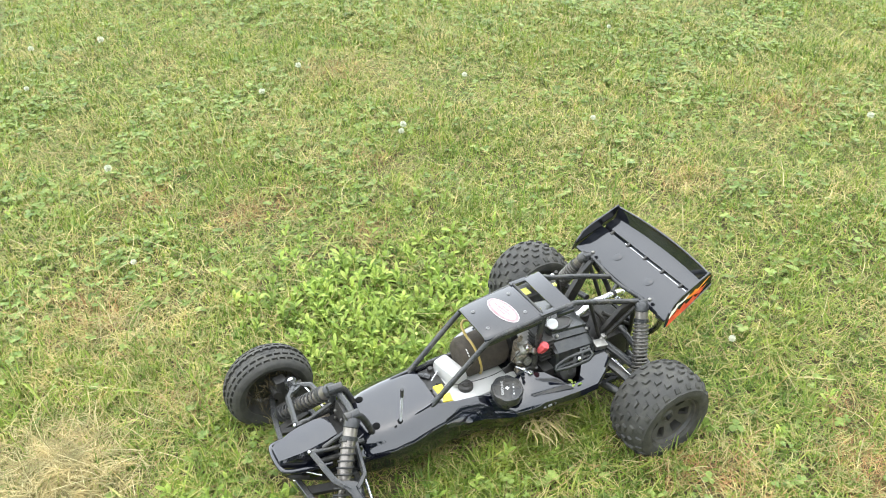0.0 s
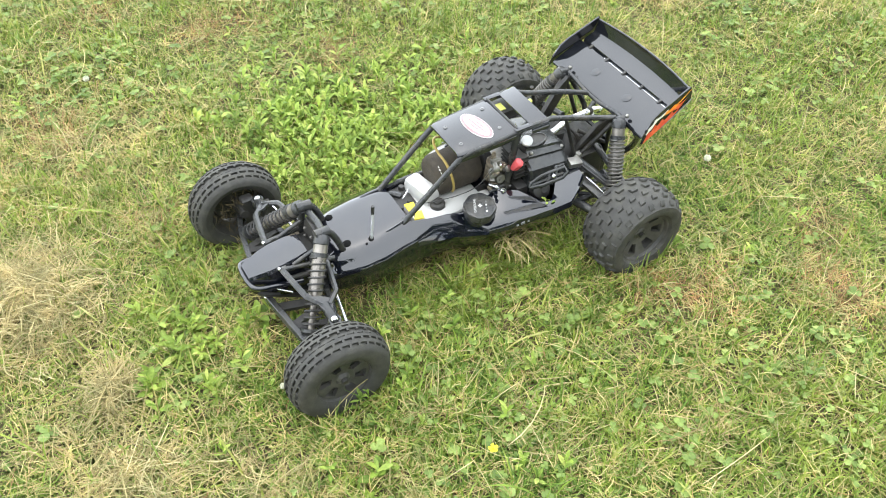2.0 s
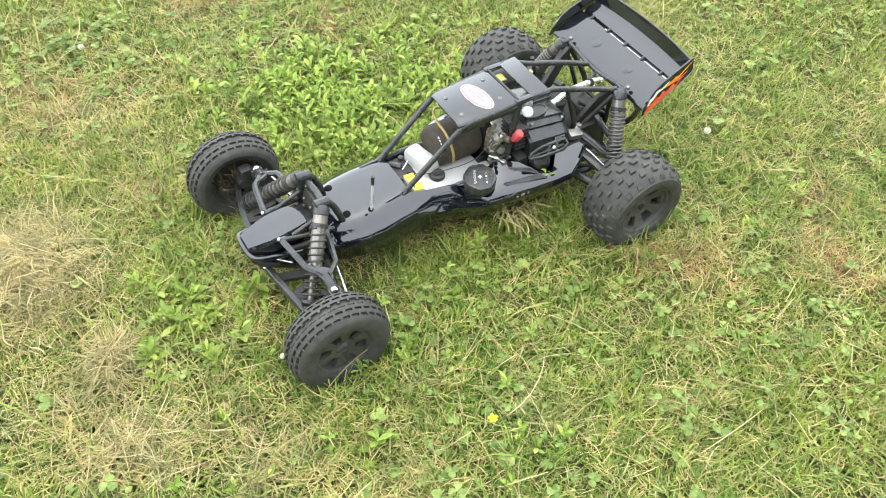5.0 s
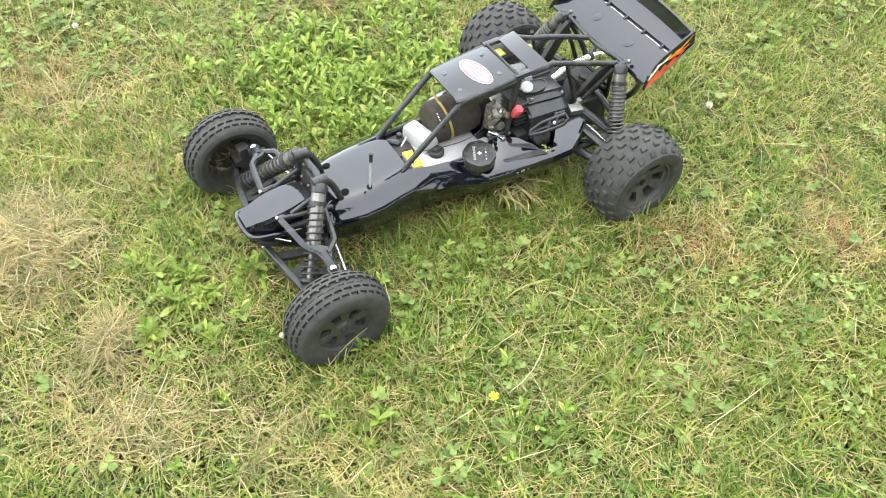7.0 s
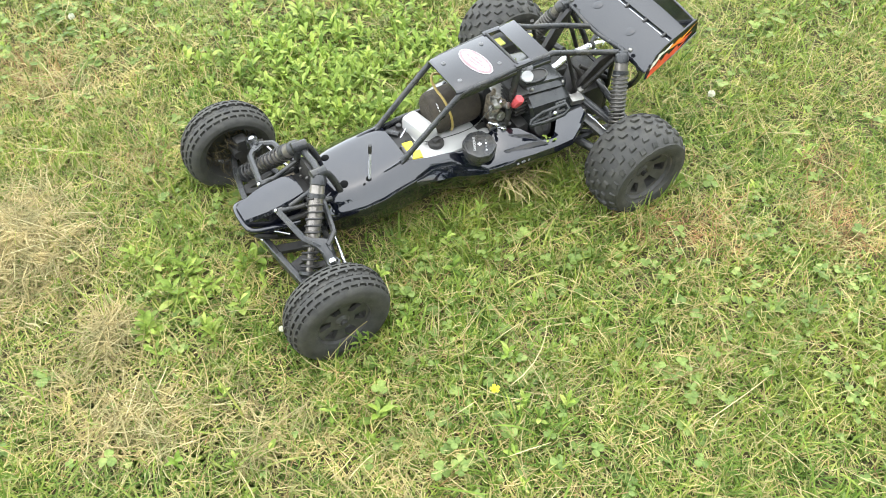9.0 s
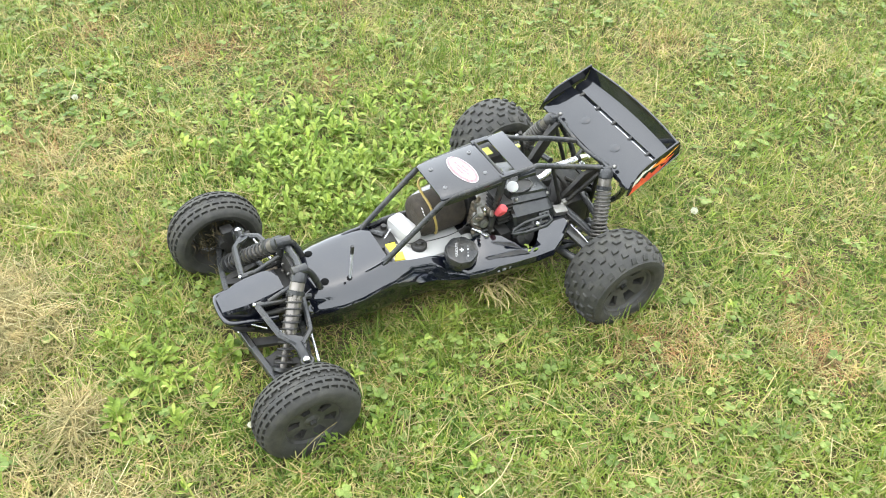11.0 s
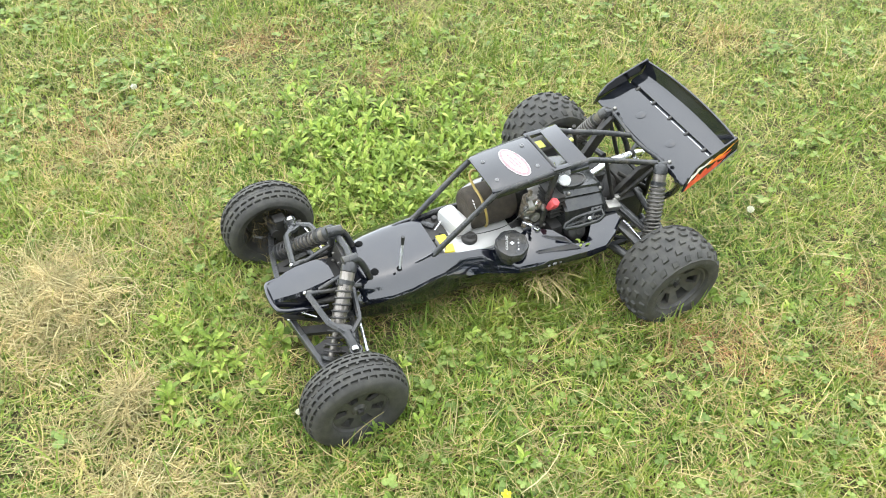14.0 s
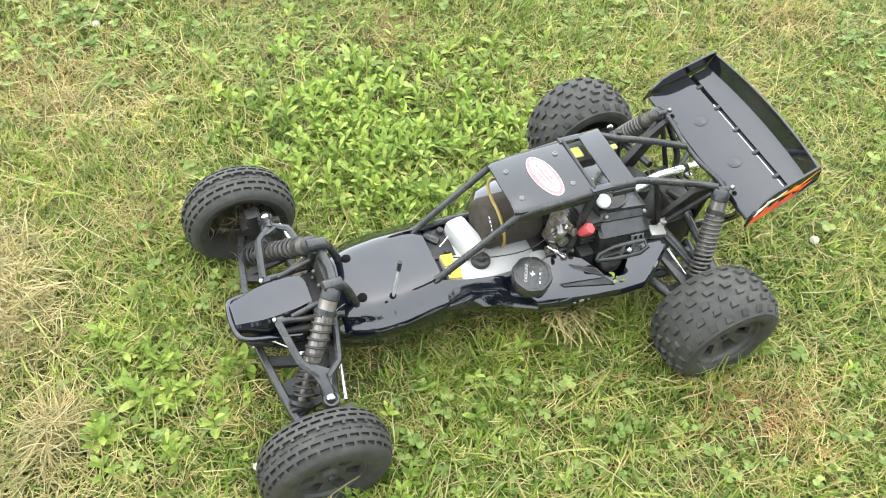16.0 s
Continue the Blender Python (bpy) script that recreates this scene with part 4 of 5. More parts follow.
def lettering(text, size, m, mat, parent, name="lettering"):
    data = bpy.data.curves.new(name, "FONT")
    data.body, data.size, data.align_x, data.align_y, data.extrude = text, size, "CENTER", "CENTER", 0.0002
    temp = bpy.data.objects.new(name, data)
    scene.collection.objects.link(temp)
    bpy.context.view_layer.update()
    me = bpy.data.meshes.new_from_object(temp.evaluated_get(bpy.context.evaluated_depsgraph_get()))
    bpy.data.objects.remove(temp)
    me.materials.clear()
    me.materials.append(mat)
    me.name = name
    ob = new(name, me)
    ob.parent = parent
    ob.matrix_basis = m
    return ob


ex = Vector((0.454, 0.891, 0))
ex = (ex - CAPN * ex.dot(CAPN)).normalized()
ey = CAPN.cross(ex)


def cap_face(along, up, turn):
    """A place on the cap's face: along its line of words, and up across them."""
    p = CAPC + CAPN * 0.0193 + ex * along + ey * up
    return Matrix.Translation(p) @ Matrix(((ex.x, ey.x, CAPN.x, 0), (ex.y, ey.y, CAPN.y, 0), (ex.z, ey.z, CAPN.z, 0), (0, 0, 0, 1))) @ pose(0, 0, 0, 0, 0, turn)


lettering("GASOLINE", 0.0060, cap_face(0.000, 0.0085, 0), TANK, cap)
part("cross_mark", Geo().box((0, 0, 0), (0.007, 0.0018, 0.0006)).box((0, 0, 0.0001), (0.0018, 0.007, 0.0006)), WHITE, cap).matrix_basis = cap_face(0.0, 0.000, 0)
for k in range(4):
    part("printed_mark", Geo().box((0, 0, 0), (0.003, 0.0022, 0.0005)), WHITE if k % 2 else GREYTAG, cap).matrix_basis = cap_face(0.008 - 0.0065 * k, -0.0105, 0)

# ---- engine ----
# cover sections: x, and how far the top has sunk towards the back
rows = []
for x, drop, tuck in ((0.154, 0.004, 0.004), (0.158, 0.0, 0.0), (0.226, 0.012, 0.0), (0.236, 0.016, 0.002), (0.240, 0.022, 0.006)):
    half = [(-0.074, 0.112), (-0.0780, 0.1480), (-0.0735, 0.1650), (-0.0555, 0.1770), (-0.0550, 0.1810), (-0.0585, 0.1835), (-0.0500, 0.1905), (-0.0485, 0.195), (0.026, 0.199), (0.036, 0.196), (0.050, 0.150), (0.050, 0.112)]
    rows.append([(x, y + tuck if y < 0 else y - tuck, z - drop * (z - 0.110) / 0.085) for y, z in half])
engine = part("engine_cover", Geo().rings(rows), COVER, buggy, "grey-black moulded engine cover with a stepped front", 24)
part("choke_ring", Geo().tube([p + Vector((0, 0, -(p.x - 0.158) * 0.17)) for p in ellipse((0.186, -0.034), 0.0275, 0.0135, 16, 0.1978, 32)] + [Vector((0.186 + 0.0275 * math.cos(radians(16)), -0.034 + 0.0275 * math.sin(radians(16)), 0.1978 - 0.0545 * 0.17))], 0.0017, 8), PLASTIC, engine)
part("choke_recess", Geo().slab([p + Vector((0, 0, -(p.x - 0.158) * 0.17)) for p in ellipse((0.186, -0.034), 0.0265, 0.0125, 16, 0.1963, 28)], (0, 0, 0.001)), DARK, engine)
part("white_disc", Geo().lathe([(-0.004, 0.0098), (0.0005, 0.0098), (0.0012, 0.0090), (0.0012, 0.001)], (0.1655, -0.040, 0.205), (-0.25, -0.40, 1), 22), WHITE, engine, "plain white disc")
part("foil_label", Geo().slab([(0.203, -0.0780, 0.1465), (0.224, -0.0780, 0.1450), (0.224, -0.0752, 0.1550), (0.203, -0.0752, 0.1570)], (0, -0.0012, 0.0002)), GREYTAG, engine, "small grey foil label")
for k in range(2):
    x = 0.207 + 0.009 * k
    part("label_mark", Geo().slab([(x, -0.0786, 0.1482 - 0.0006 * k), (x + 0.0055, -0.0786, 0.1478 - 0.0006 * k), (x + 0.0040, -0.0766, 0.1548 - 0.0006 * k), (x + 0.0015, -0.0766, 0.1550 - 0.0006 * k)], (0, -0.0014, 0.0002)), HOLE_AND_MARK, engine)
for k in range(6):
    part("cooling_fin", Geo().box((0.146, -0.036, 0.146 + 0.008 * k), (0.026, 0.046, 0.0022), 0.0006), DARK, engine)
for p in ((0.166, -0.055, 0.187), (0.232, -0.053, 0.174), (0.238, -0.066, 0.150)):
    part("cover_screw", ball(p, 0.0034), ALLOY, engine)
plug = part("spark_plug_boot", Geo().lathe([(-0.012, 0.005), (-0.006, 0.0072), (0.006, 0.0085), (0.010, 0.0078), (0.012, 0.004)], (0.128, -0.066, 0.186), (0.35, -0.45, 1), 6), RED, buggy, "red rubber spark plug boot")
part("plug_lead", bar(curve([(0.130, -0.062, 0.178), (0.140, -0.052, 0.166), (0.152, -0.046, 0.160)], 4), 0.004, 8), DARK, plug)
part("cylinder", Geo().lathe([(k * 0.005 + d, 0.030 if d < 0.003 else 0.024) for k in range(9) for d in (0.0, 0.0029, 0.0031, 0.0049)], (0.148, -0.005, 0.110), (0, 0, 1), 24), ALLOY, buggy)
part("crankcase", Geo().box((0.180, -0.010, 0.095), (0.095, 0.120, 0.070), 0.008), DARK, buggy)
# pull starter: a long slotted grip plate and the drum below it
start = part("pull_starter", Geo().lathe([(-0.012, 0.016), (0.004, 0.017), (0.007, 0.014), (0.008, 0.008), (0.011, 0.006)], (0.170, -0.086, 0.128), (0.05, -1, 0.6), 28), DARK, buggy, "black pull starter housing")
A, B = Vector((0.139, -0.094, 0.156)), Vector((0.200, -0.104, 0.162))
part("starter_post", bar([(0.172, -0.066, 0.135), (0.174, -0.098, 0.158)], 0.006, 8), DARK, start)
side = Vector((0.008, 0.009, 0.009))
g = Geo()
outer = [A - side * 0.25, A + side * 0.30, A + (B - A) * 0.3 + side * 0.75, B + side * 0.9, B + Vector((0.008, -0.002, 0.004)), B - side * 0.35, A + (B - A) * 0.4 - side * 0.45]
g.tube(outer + outer[:1], 0.0034, 8)
part("grip_frame", g, COVER, start, "grey-black slotted grip")
for f in (0.55, 0.78):
    part("grip_rib", bar([A + (B - A) * f - side * 0.4, A + (B - A) * f + side * 0.8], 0.0026, 6), PLASTIC, start)
part("grip_web", bar([A + (B - A) * 0.05, B - side * 0.1 + side * 0.3], 0.0026, 6), PLASTIC, start)
part("grip_bolt", ball(A + (B - A) * 0.68 + side * 0.15 + Vector((0, -0.002, 0.003)), 0.0042), STEEL, start)
part("bracket", Geo().box((0.252, -0.070, 0.140), (0.026, 0.018, 0.012), 0.003, pose(0, 0, 0, 10, 8, -6)), ALLOY, buggy, "dull alloy bracket")
part("bracket_bolt", Geo().lathe([(-0.004, 0.0065), (0.004, 0.0065), (0.006, 0.005), (0.006, 0.002)], (0.268, -0.060, 0.144), (0, -0.2, 1), 12), ALLOY, buggy)
part("switch_box", Geo().box((0.166, 0.040, 0.2165), (0.040, 0.040, 0.018), 0.004), DARK, buggy)
part("switch_tag", Geo().slab([(0.143, 0.026, 0.2265), (0.165, 0.026, 0.2265), (0.165, 0.044, 0.2265), (0.143, 0.044, 0.2265)], (0, 0, 0.002)), LIME, buggy, "pale yellow-green tag")
part("earth_wire", bar(curve([(0.150, -0.022, 0.236), (0.153, -0.028, 0.222), (0.158, -0.036, 0.212)], 4), 0.0013, 6), CHROME, buggy)
part("cooling_tag", Geo().box((0.230, 0.046, 0.206), (0.009, 0.008, 0.004), 0.001), LIME, buggy)

# ---- rear: exhaust, gearbox, suspension ----
pipe = part("exhaust_pipe", Geo().tube(curve([(0.205, -0.010, 0.168), (0.245, -0.010, 0.168), (0.285, 0.002, 0.170), (0.320, 0.002, 0.171), (0.345, 0.005, 0.169), (0.372, 0.012, 0.157)], 5), [0.0066] * 8 + [0.0066] * 10 + [0.0056] * 8, 14), CHROME, buggy, "bright metal exhaust pipe")
part("pipe_clamp", Geo().lathe([(-0.003, 0.0075), (0.003, 0.0075)], (0.338, 0.004, 0.170), (1, 0.1, -0.1), 16), DARK, pipe)
for p in ((0.366, 0.010, 0.158), (0.374, 0.018, 0.150), (0.408, 0.066, 0.136), (0.400, 0.058, 0.128), (0.352, 0.004, 0.150)):
    part("rod_end", ball(p, 0.0068), STEEL, buggy, "bright steel rod end")
part("rear_link", bar([(0.400, 0.062, 0.130), (0.345, 0.020, 0.150)], 0.004, 8), GREASE, buggy)
gear = part("gearbox", Geo().box((0.295, 0.0, 0.088), (0.092, 0.104, 0.072), 0.010), GREASE, buggy, "black gearbox housing")
part("gear_cover", Geo().lathe([(-0.006, 0.036), (0.004, 0.036), (0.008, 0.032), (0.008, 0.012), (0.012, 0.010)], (0.262, -0.010, 0.128), (-0.3, -0.5, 0.8), 28), GREASE, gear)
part("gearbox_top", Geo().box((0.318, 0.0, 0.130), (0.050, 0.074, 0.026), 0.006, pose(0, 0, 0, 0, 12, 0)), GREASE, gear)
part("clutch_bell", Geo().lathe([(-0.02, 0.030), (0.0, 0.032), (0.012, 0.028), (0.014, 0.010)], (0.262, 0.020, 0.142), (0.2, 0, 1), 24), GREASE, gear)
part("rear_plate", Geo().slab([(0.345, -0.045, 0.060), (0.345, 0.045, 0.060), (0.352, 0.036, 0.130), (0.352, -0.036, 0.130)], (0.007, 0, 0)), GREASE, gear)
for s in (-1, 1):
    arm = part("rear_arm", bar(curve([(0.236, s * 0.060, 0.072), (0.250, s * 0.110, 0.070), (0.272, s * 0.158, 0.066)], 4), 0.008, 8), PLASTIC, buggy, "black lattice rear lower arm")
    part("rear_rail", bar(curve([(0.335, s * 0.060, 0.072), (0.325, s * 0.110, 0.070), (0.300, s * 0.158, 0.066)], 4), 0.008, 8), PLASTIC, arm)
    for y, xa, xb in ((0.072, 0.238, 0.334), (0.098, 0.246, 0.328), (0.126, 0.258, 0.316)):
        part("web", Geo().slab([(xa, s * y, 0.070), (xb, s * y, 0.070), (xb, s * (y + 0.008), 0.070), (xa, s * (y + 0.008), 0.070)], (0, 0, 0.008)), PLASTIC, arm)
    part("diagonal_web", Geo().slab([(0.240, s * 0.074, 0.072), (0.318, s * 0.122, 0.070), (0.318, s * 0.130, 0.070), (0.240, s * 0.082, 0.072)], (0, 0, 0.008)), PLASTIC, arm)
    part("radius_link", Geo().slab([(0.256, s * 0.056, 0.134), (0.272, s * 0.060, 0.132), (0.306, s * 0.142, 0.104), (0.294, s * 0.144, 0.102)], (0, 0, 0.006)), PLASTIC, arm)
    part("radius_link", Geo().slab([(0.244, s * 0.066, 0.114), (0.262, s * 0.070, 0.112), (0.288, s * 0.148, 0.086), (0.274, s * 0.148, 0.084)], (0, 0, 0.006)), PLASTIC, arm)
    part("link_rib", bar([(0.264, s * 0.060, 0.139), (0.299, s * 0.142, 0.110)], 0.0028, 6), PLASTIC, arm)
    part("arm_bracket", Geo().box((0.258, s * 0.072, 0.104), (0.030, 0.022, 0.040), 0.004, pose(0, 0, 0, 0, 20, s * 12)), DARK, arm)
    part("arm_bolt", ball((0.262, s * 0.084, 0.120), 0.0042), ALLOY, arm)
    part("stay_rod", bar([(0.345, s * 0.046, 0.128), (0.296, s * 0.020, 0.158)], 0.0040, 8), GREASE, arm)
    part("upper_link", bar([(0.316, s * 0.050, 0.138), (0.308, s * 0.152, 0.120)], 0.0058, 8), PLASTIC, arm)
    part("drive_shaft", bar([(0.285, s * 0.056, 0.090), (0.286, s * 0.160, 0.086)], 0.0048, 10), STEEL, buggy, "bright steel drive shaft")
    car_ = part("hub_carrier", Geo().box((0.290, s * 0.156, 0.086), (0.040, 0.018, 0.062), 0.006), PLASTIC, buggy)
    part("ball_stud", ball((0.309, s * 0.157, 0.122), 0.0068), STEEL, car_, "bright steel ball stud")
    part("stud_boss", Geo().lathe([(-0.012, 0.008), (0.0, 0.0095), (0.004, 0.008)], (0.309, s * 0.157, 0.114), (0, 0, 1), 14), PLASTIC, car_)
    part("axle", bar([(0.287, s * 0.150, 0.083), (0.287, s * 0.205, 0.083)], 0.009, 12), DARK, car_)
    shock(buggy, (0.329, s * 0.082, 0.212), (0.290, s * 0.142, 0.092), 0.0135, 15, 0.0022, 0.66, SPRING)
    part("shock_mount", bar([(0.322, s * 0.080, 0.213), (0.338, s * 0.081, 0.212)], 0.0058, 12), PLASTIC, buggy)
    part("mount_bolt", ball((0.346, s * 0.082, 0.214), 0.0040), ALLOY, buggy)
    part("wing_strut", bar([(0.336, s * 0.074, 0.206), (0.360, s * 0.050, 0.196), (0.376, s * 0.044, 0.208)], 0.0055, 8), PLASTIC, buggy)
    part("bumper_stay", bar(curve([(0.350, s * 0.040, 0.080), (0.385, s * 0.064, 0.110), (0.372, s * 0.092, 0.160), (0.352, s * 0.104, 0.190)], 4), 0.0055, 8), PLASTIC, buggy)

# ---- wing ----
def wing_sheet(line, half, thick, bow=0.0):
    """A sheet along the line of (x, z); its back rows may bow out towards the middle."""
    g = Geo()
    rows = []
    steps = [k / 5 - 1 for k in range(11)]
    for k, (x, z) in enumerate(line):
        out = bow * max(0, k - 1) / (len(line) - 2)
        rows.append([Vector((x + out * (1 - f * f), f * half, z + out * 0.3 * (1 - f * f))) for f in steps] + [Vector((x + out * (1 - f * f), f * half, z - thick + out * 0.3 * (1 - f * f))) for f in reversed(steps)])
    return g.rings(rows)


wing = part("wing_deck", wing_sheet([(0.342, 0.200), (0.346, 0.2035), (0.372, 0.2165), (0.396, 0.2275), (0.4025, 0.2295)], 0.128, 0.003), PANEL, buggy, "satin black rear wing with flame stickers", 60)
part("wing_flap", wing_sheet([(0.4065, 0.2270), (0.4080, 0.2325), (0.4180, 0.2370), (0.4270, 0.2400), (0.4305, 0.2430), (0.4360, 0.2640)], 0.124, 0.003, 0.009), PANEL, wing, "", 24)
part("flap_lip", bar([(0.4366 + 0.009 * (1 - f * f), 0.124 * f, 0.2645 + 0.0027 * (1 - f * f)) for f in [k / 5 - 1 for k in range(11)]], 0.0018, 8), PANEL, wing)
for y in (-0.094, -0.046, 0.002, 0.050, 0.098):
    part("slot_tab", Geo().box((0.4045, y, 0.2300), (0.010, 0.005, 0.005), 0.001, pose(0, 0, 0, 0, -26, 0)), DARK, wing)
# steel strip added for the bright reflection on the flap's front edge
part("slot_glint", bar([(0.4050, -0.112, 0.2268), (0.4050, 0.060, 0.2268)], 0.0016, 8), STEEL, wing)
for s in (-1, 1):
    part("wing_button", Geo().lathe([(-0.002, 0.0098), (0.0003, 0.0098), (0.0008, 0.0093), (0.0008, 0.0086), (0.0002, 0.0080), (0.0013, 0.0050), (0.0016, 0.001)], (0.375, s * 0.044, 0.2182), (-0.43, 0, 0.9), 22), PANEL, wing)
    side_ring = [(0.338, 0.192), (0.344, 0.213), (0.356, 0.232), (0.372, 0.243), (0.436, 0.270), (0.440, 0.262), (0.440, 0.243), (0.400, 0.222)]
    plate = part("end_plate", Geo().slab([(x, s * (0.128 + (0.232 - z) * 0.12), z) for x, z in side_ring], (0, s * 0.003, 0)), PANEL, wing, "black end plate with red and orange flames")

    def decal(name, ring, mat, lift):
        part(name, Geo().slab([(x, s * (0.1313 + lift + (0.232 - z) * 0.12), z) for x, z in ring], (0, s * 0.0003, 0)), mat, plate)

    decal("flame", [(0.340, 0.193), (0.349, 0.211), (0.357, 0.212), (0.364, 0.223), (0.369, 0.218), (0.379, 0.229), (0.384, 0.224), (0.400, 0.236), (0.404, 0.231), (0.422, 0.2425), (0.408, 0.2305), (0.396, 0.221), (0.366, 0.206)], FLAME, 0.0)
    decal("flame_tongue", [(0.376, 0.2335), (0.388, 0.2425), (0.392, 0.2405), (0.404, 0.2485), (0.408, 0.2470), (0.436, 0.2655), (0.420, 0.2525), (0.404, 0.2400), (0.390, 0.2355)], ORANGE, 0.0004)
    decal("flame_tongue", [(0.396, 0.2375), (0.408, 0.2435), (0.428, 0.2510), (0.412, 0.2380)], FLAME, 0.0006)
    decal("flame_edge", [(0.345, 0.208), (0.350, 0.221), (0.358, 0.2255), (0.362, 0.2325), (0.372, 0.235), (0.365, 0.2265), (0.356, 0.217)], CREAM, 0.0004)
    decal("flame_edge", [(0.366, 0.2290), (0.376, 0.2365), (0.390, 0.2445), (0.380, 0.2345)], CREAM, 0.0006)
    decal("checked_film", [(0.372, 0.2085), (0.402, 0.2235), (0.439, 0.244), (0.439, 0.2475), (0.424, 0.2395), (0.404, 0.2275), (0.374, 0.2108)], CARBON, 0.0008)

# ---- the lawn ----
rng = np.random.default_rng(7)


def swell(x, y):
    """Gentle lumps in the ground, flat under the wheels."""
    return 0.006 * np.sin(x * 5.1 + 1.3) * np.cos(y * 4.3 + 0.4) + 0.004 * np.sin(x * 11.0 + y * 7.0)


def ground_mesh():
    edge = np.concatenate([[-400, -120, -40, -15, -8, -5], np.linspace(-3, 5, 161), [7, 10, 18, 40, 120, 400]])
    n = len(edge)
    gx, gy = np.meshgrid(edge, edge, indexing="ij")
    near = np.clip((8 - np.maximum(np.abs(gx), np.abs(gy))) / 4, 0, 1)
    gz = swell(gx, gy) * near - 0.004
    me = bpy.data.meshes.new("ground")
    k = np.arange(n * n).reshape(n, n)
    faces = np.stack([k[:-1, :-1], k[1:, :-1], k[1:, 1:], k[:-1, 1:]], -1).reshape(-1, 4)
    me.from_pydata(np.stack([gx, gy, gz], -1).reshape(-1, 3).tolist(), [], faces.tolist())
    me.materials.append(SOIL)
    me.polygons.foreach_set("use_smooth", [True] * len(me.polygons))
    return me


tagged(new("ground", ground_mesh()), "mown lawn soil covered with dry thatch", "ground", kind="structure")


def lay(name, verts, counts, loops, mat, label, category):
    """One mesh of many small leaves from arrays."""
    me = bpy.data.meshes.new(name)
    me.vertices.add(len(verts))
    me.vertices.foreach_set("co", verts.astype(np.float32).ravel())
    me.loops.add(len(loops))
    me.loops.foreach_set("vertex_index", loops.astype(np.int32))
    me.polygons.add(len(counts))
    me.polygons.foreach_set("loop_start", np.concatenate([[0], np.cumsum(counts)[:-1]]).astype(np.int32))
    me.materials.append(mat)
    me.update(calc_edges=True)
    me.polygons.foreach_set("use_smooth", np.ones(len(counts), dtype=bool))
    return tagged(new(name, me), label, category, kind="stuff")


def ribbons(name, base, heading, length, width, rise, droop, curl, mat, label, category, seg=3, lift=None):
    """Tapered bent ribbons: blades of grass and straws. rise: how steeply they start, in radians; droop: how far they bend over."""
    n = len(base)
    s = np.linspace(0, 1, seg + 1)
    rows = []
    p = base.copy()
    ang, hd = rise.copy(), heading.copy()
    for k in range(seg + 1):
        w = width * (0.75 if k == 0 else 1.0) * (1 - 0.15 * s[k])
        side = np.stack([-np.sin(hd), np.cos(hd), np.zeros(n)], -1)
        if k < seg:
            rows += [p - side * w[:, None] / 2, p + side * w[:, None] / 2]
        else:
            rows.append(p)
        step = length / seg
        p = p + np.stack([np.cos(hd) * np.cos(ang), np.sin(hd) * np.cos(ang), np.sin(ang)], -1) * step[:, None]
        ang = ang - droop / seg
        hd = hd + curl / seg
    v = np.stack(rows, 1)
    v[:, :, 2] = np.maximum(v[:, :, 2], 0.003)
    per = 2 * seg + 1
    face, counts = [], []
    for k in range(seg - 1):
        face += [2 * k, 2 * k + 1, 2 * k + 3, 2 * k + 2]
        counts.append(4)
    face += [2 * seg - 2, 2 * seg - 1, 2 * seg]
    counts.append(3)
    loops = (np.array(face)[None, :] + (np.arange(n) * per)[:, None]).ravel()
    return lay(name, v.reshape(-1, 3), np.tile(counts, n), loops, mat, label, category)


def lumps(x, y, scale, seed):
    """Smooth blotches between 0 and 1."""
    out = 0
    r = np.random.default_rng(seed)
    for k in range(6):
        a, f, ph = r.uniform(0, 6.28), scale * (0.7 + 0.35 * k), r.uniform(0, 6.28)
        out = out + np.sin((x * np.cos(a) + y * np.sin(a)) * f + ph + 1.5 * np.sin((x * np.sin(a) - y * np.cos(a)) * f * 0.6 + k)) / (1 + 0.35 * k)
    return 1 / (1 + np.exp(-1.6 * out))


def spot(x, y, cx, cy, rx, ry=None, turn=0.0):
    ry = ry or rx
    c, s = math.cos(radians(turn)), math.sin(radians(turn))
    dx, dy = x - cx, y - cy
    return np.exp(-((dx * c + dy * s) / rx) ** 2 - ((dy * c - dx * s) / ry) ** 2)


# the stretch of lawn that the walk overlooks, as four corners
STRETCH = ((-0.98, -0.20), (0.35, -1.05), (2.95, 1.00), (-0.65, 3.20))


def inside(x, y, grow=0.0):
    """Distance inside the stretch, positive within."""
    d = np.full(len(x), 1e9)
    for i in range(4):
        (x0, y0), (x1, y1) = STRETCH[i], STRETCH[(i + 1) % 4]
        l = math.hypot(x1 - x0, y1 - y0)
        d = np.minimum(d, ((x1 - x0) * (y - y0) - (y1 - y0) * (x - x0)) / l)
    return d + grow


def scatter(n, keep, wide=False):
    """n places over the lawn, thinned by keep(x, y)."""
    xs, ys = [], []
    got = 0
    while got < n:
        x, y = rng.uniform(-1.4, 3.4, 200000), rng.uniform(-1.5, 3.6, 200000)
        if wide:
            x, y = rng.uniform(-3, 6, 200000), rng.uniform(-3, 6, 200000)
        ok = (inside(x, y) < rng.uniform(-0.1, 0.1, 200000) if wide else inside(x, y) > rng.uniform(-0.45, 0.05, 200000)) & (rng.random(200000) < keep(x, y))
        for wx, wy in ((-0.283, -0.205), (-0.283, 0.205), (0.287, -0.203), (0.287, 0.203)):
            ok &= ~((np.abs(x - wx) < 0.060) & (np.abs(y - wy) < 0.040))
        xs.append(x[ok])
        ys.append(y[ok])
        got += ok.sum()
    return np.concatenate(xs)[:n], np.concatenate(ys)[:n]


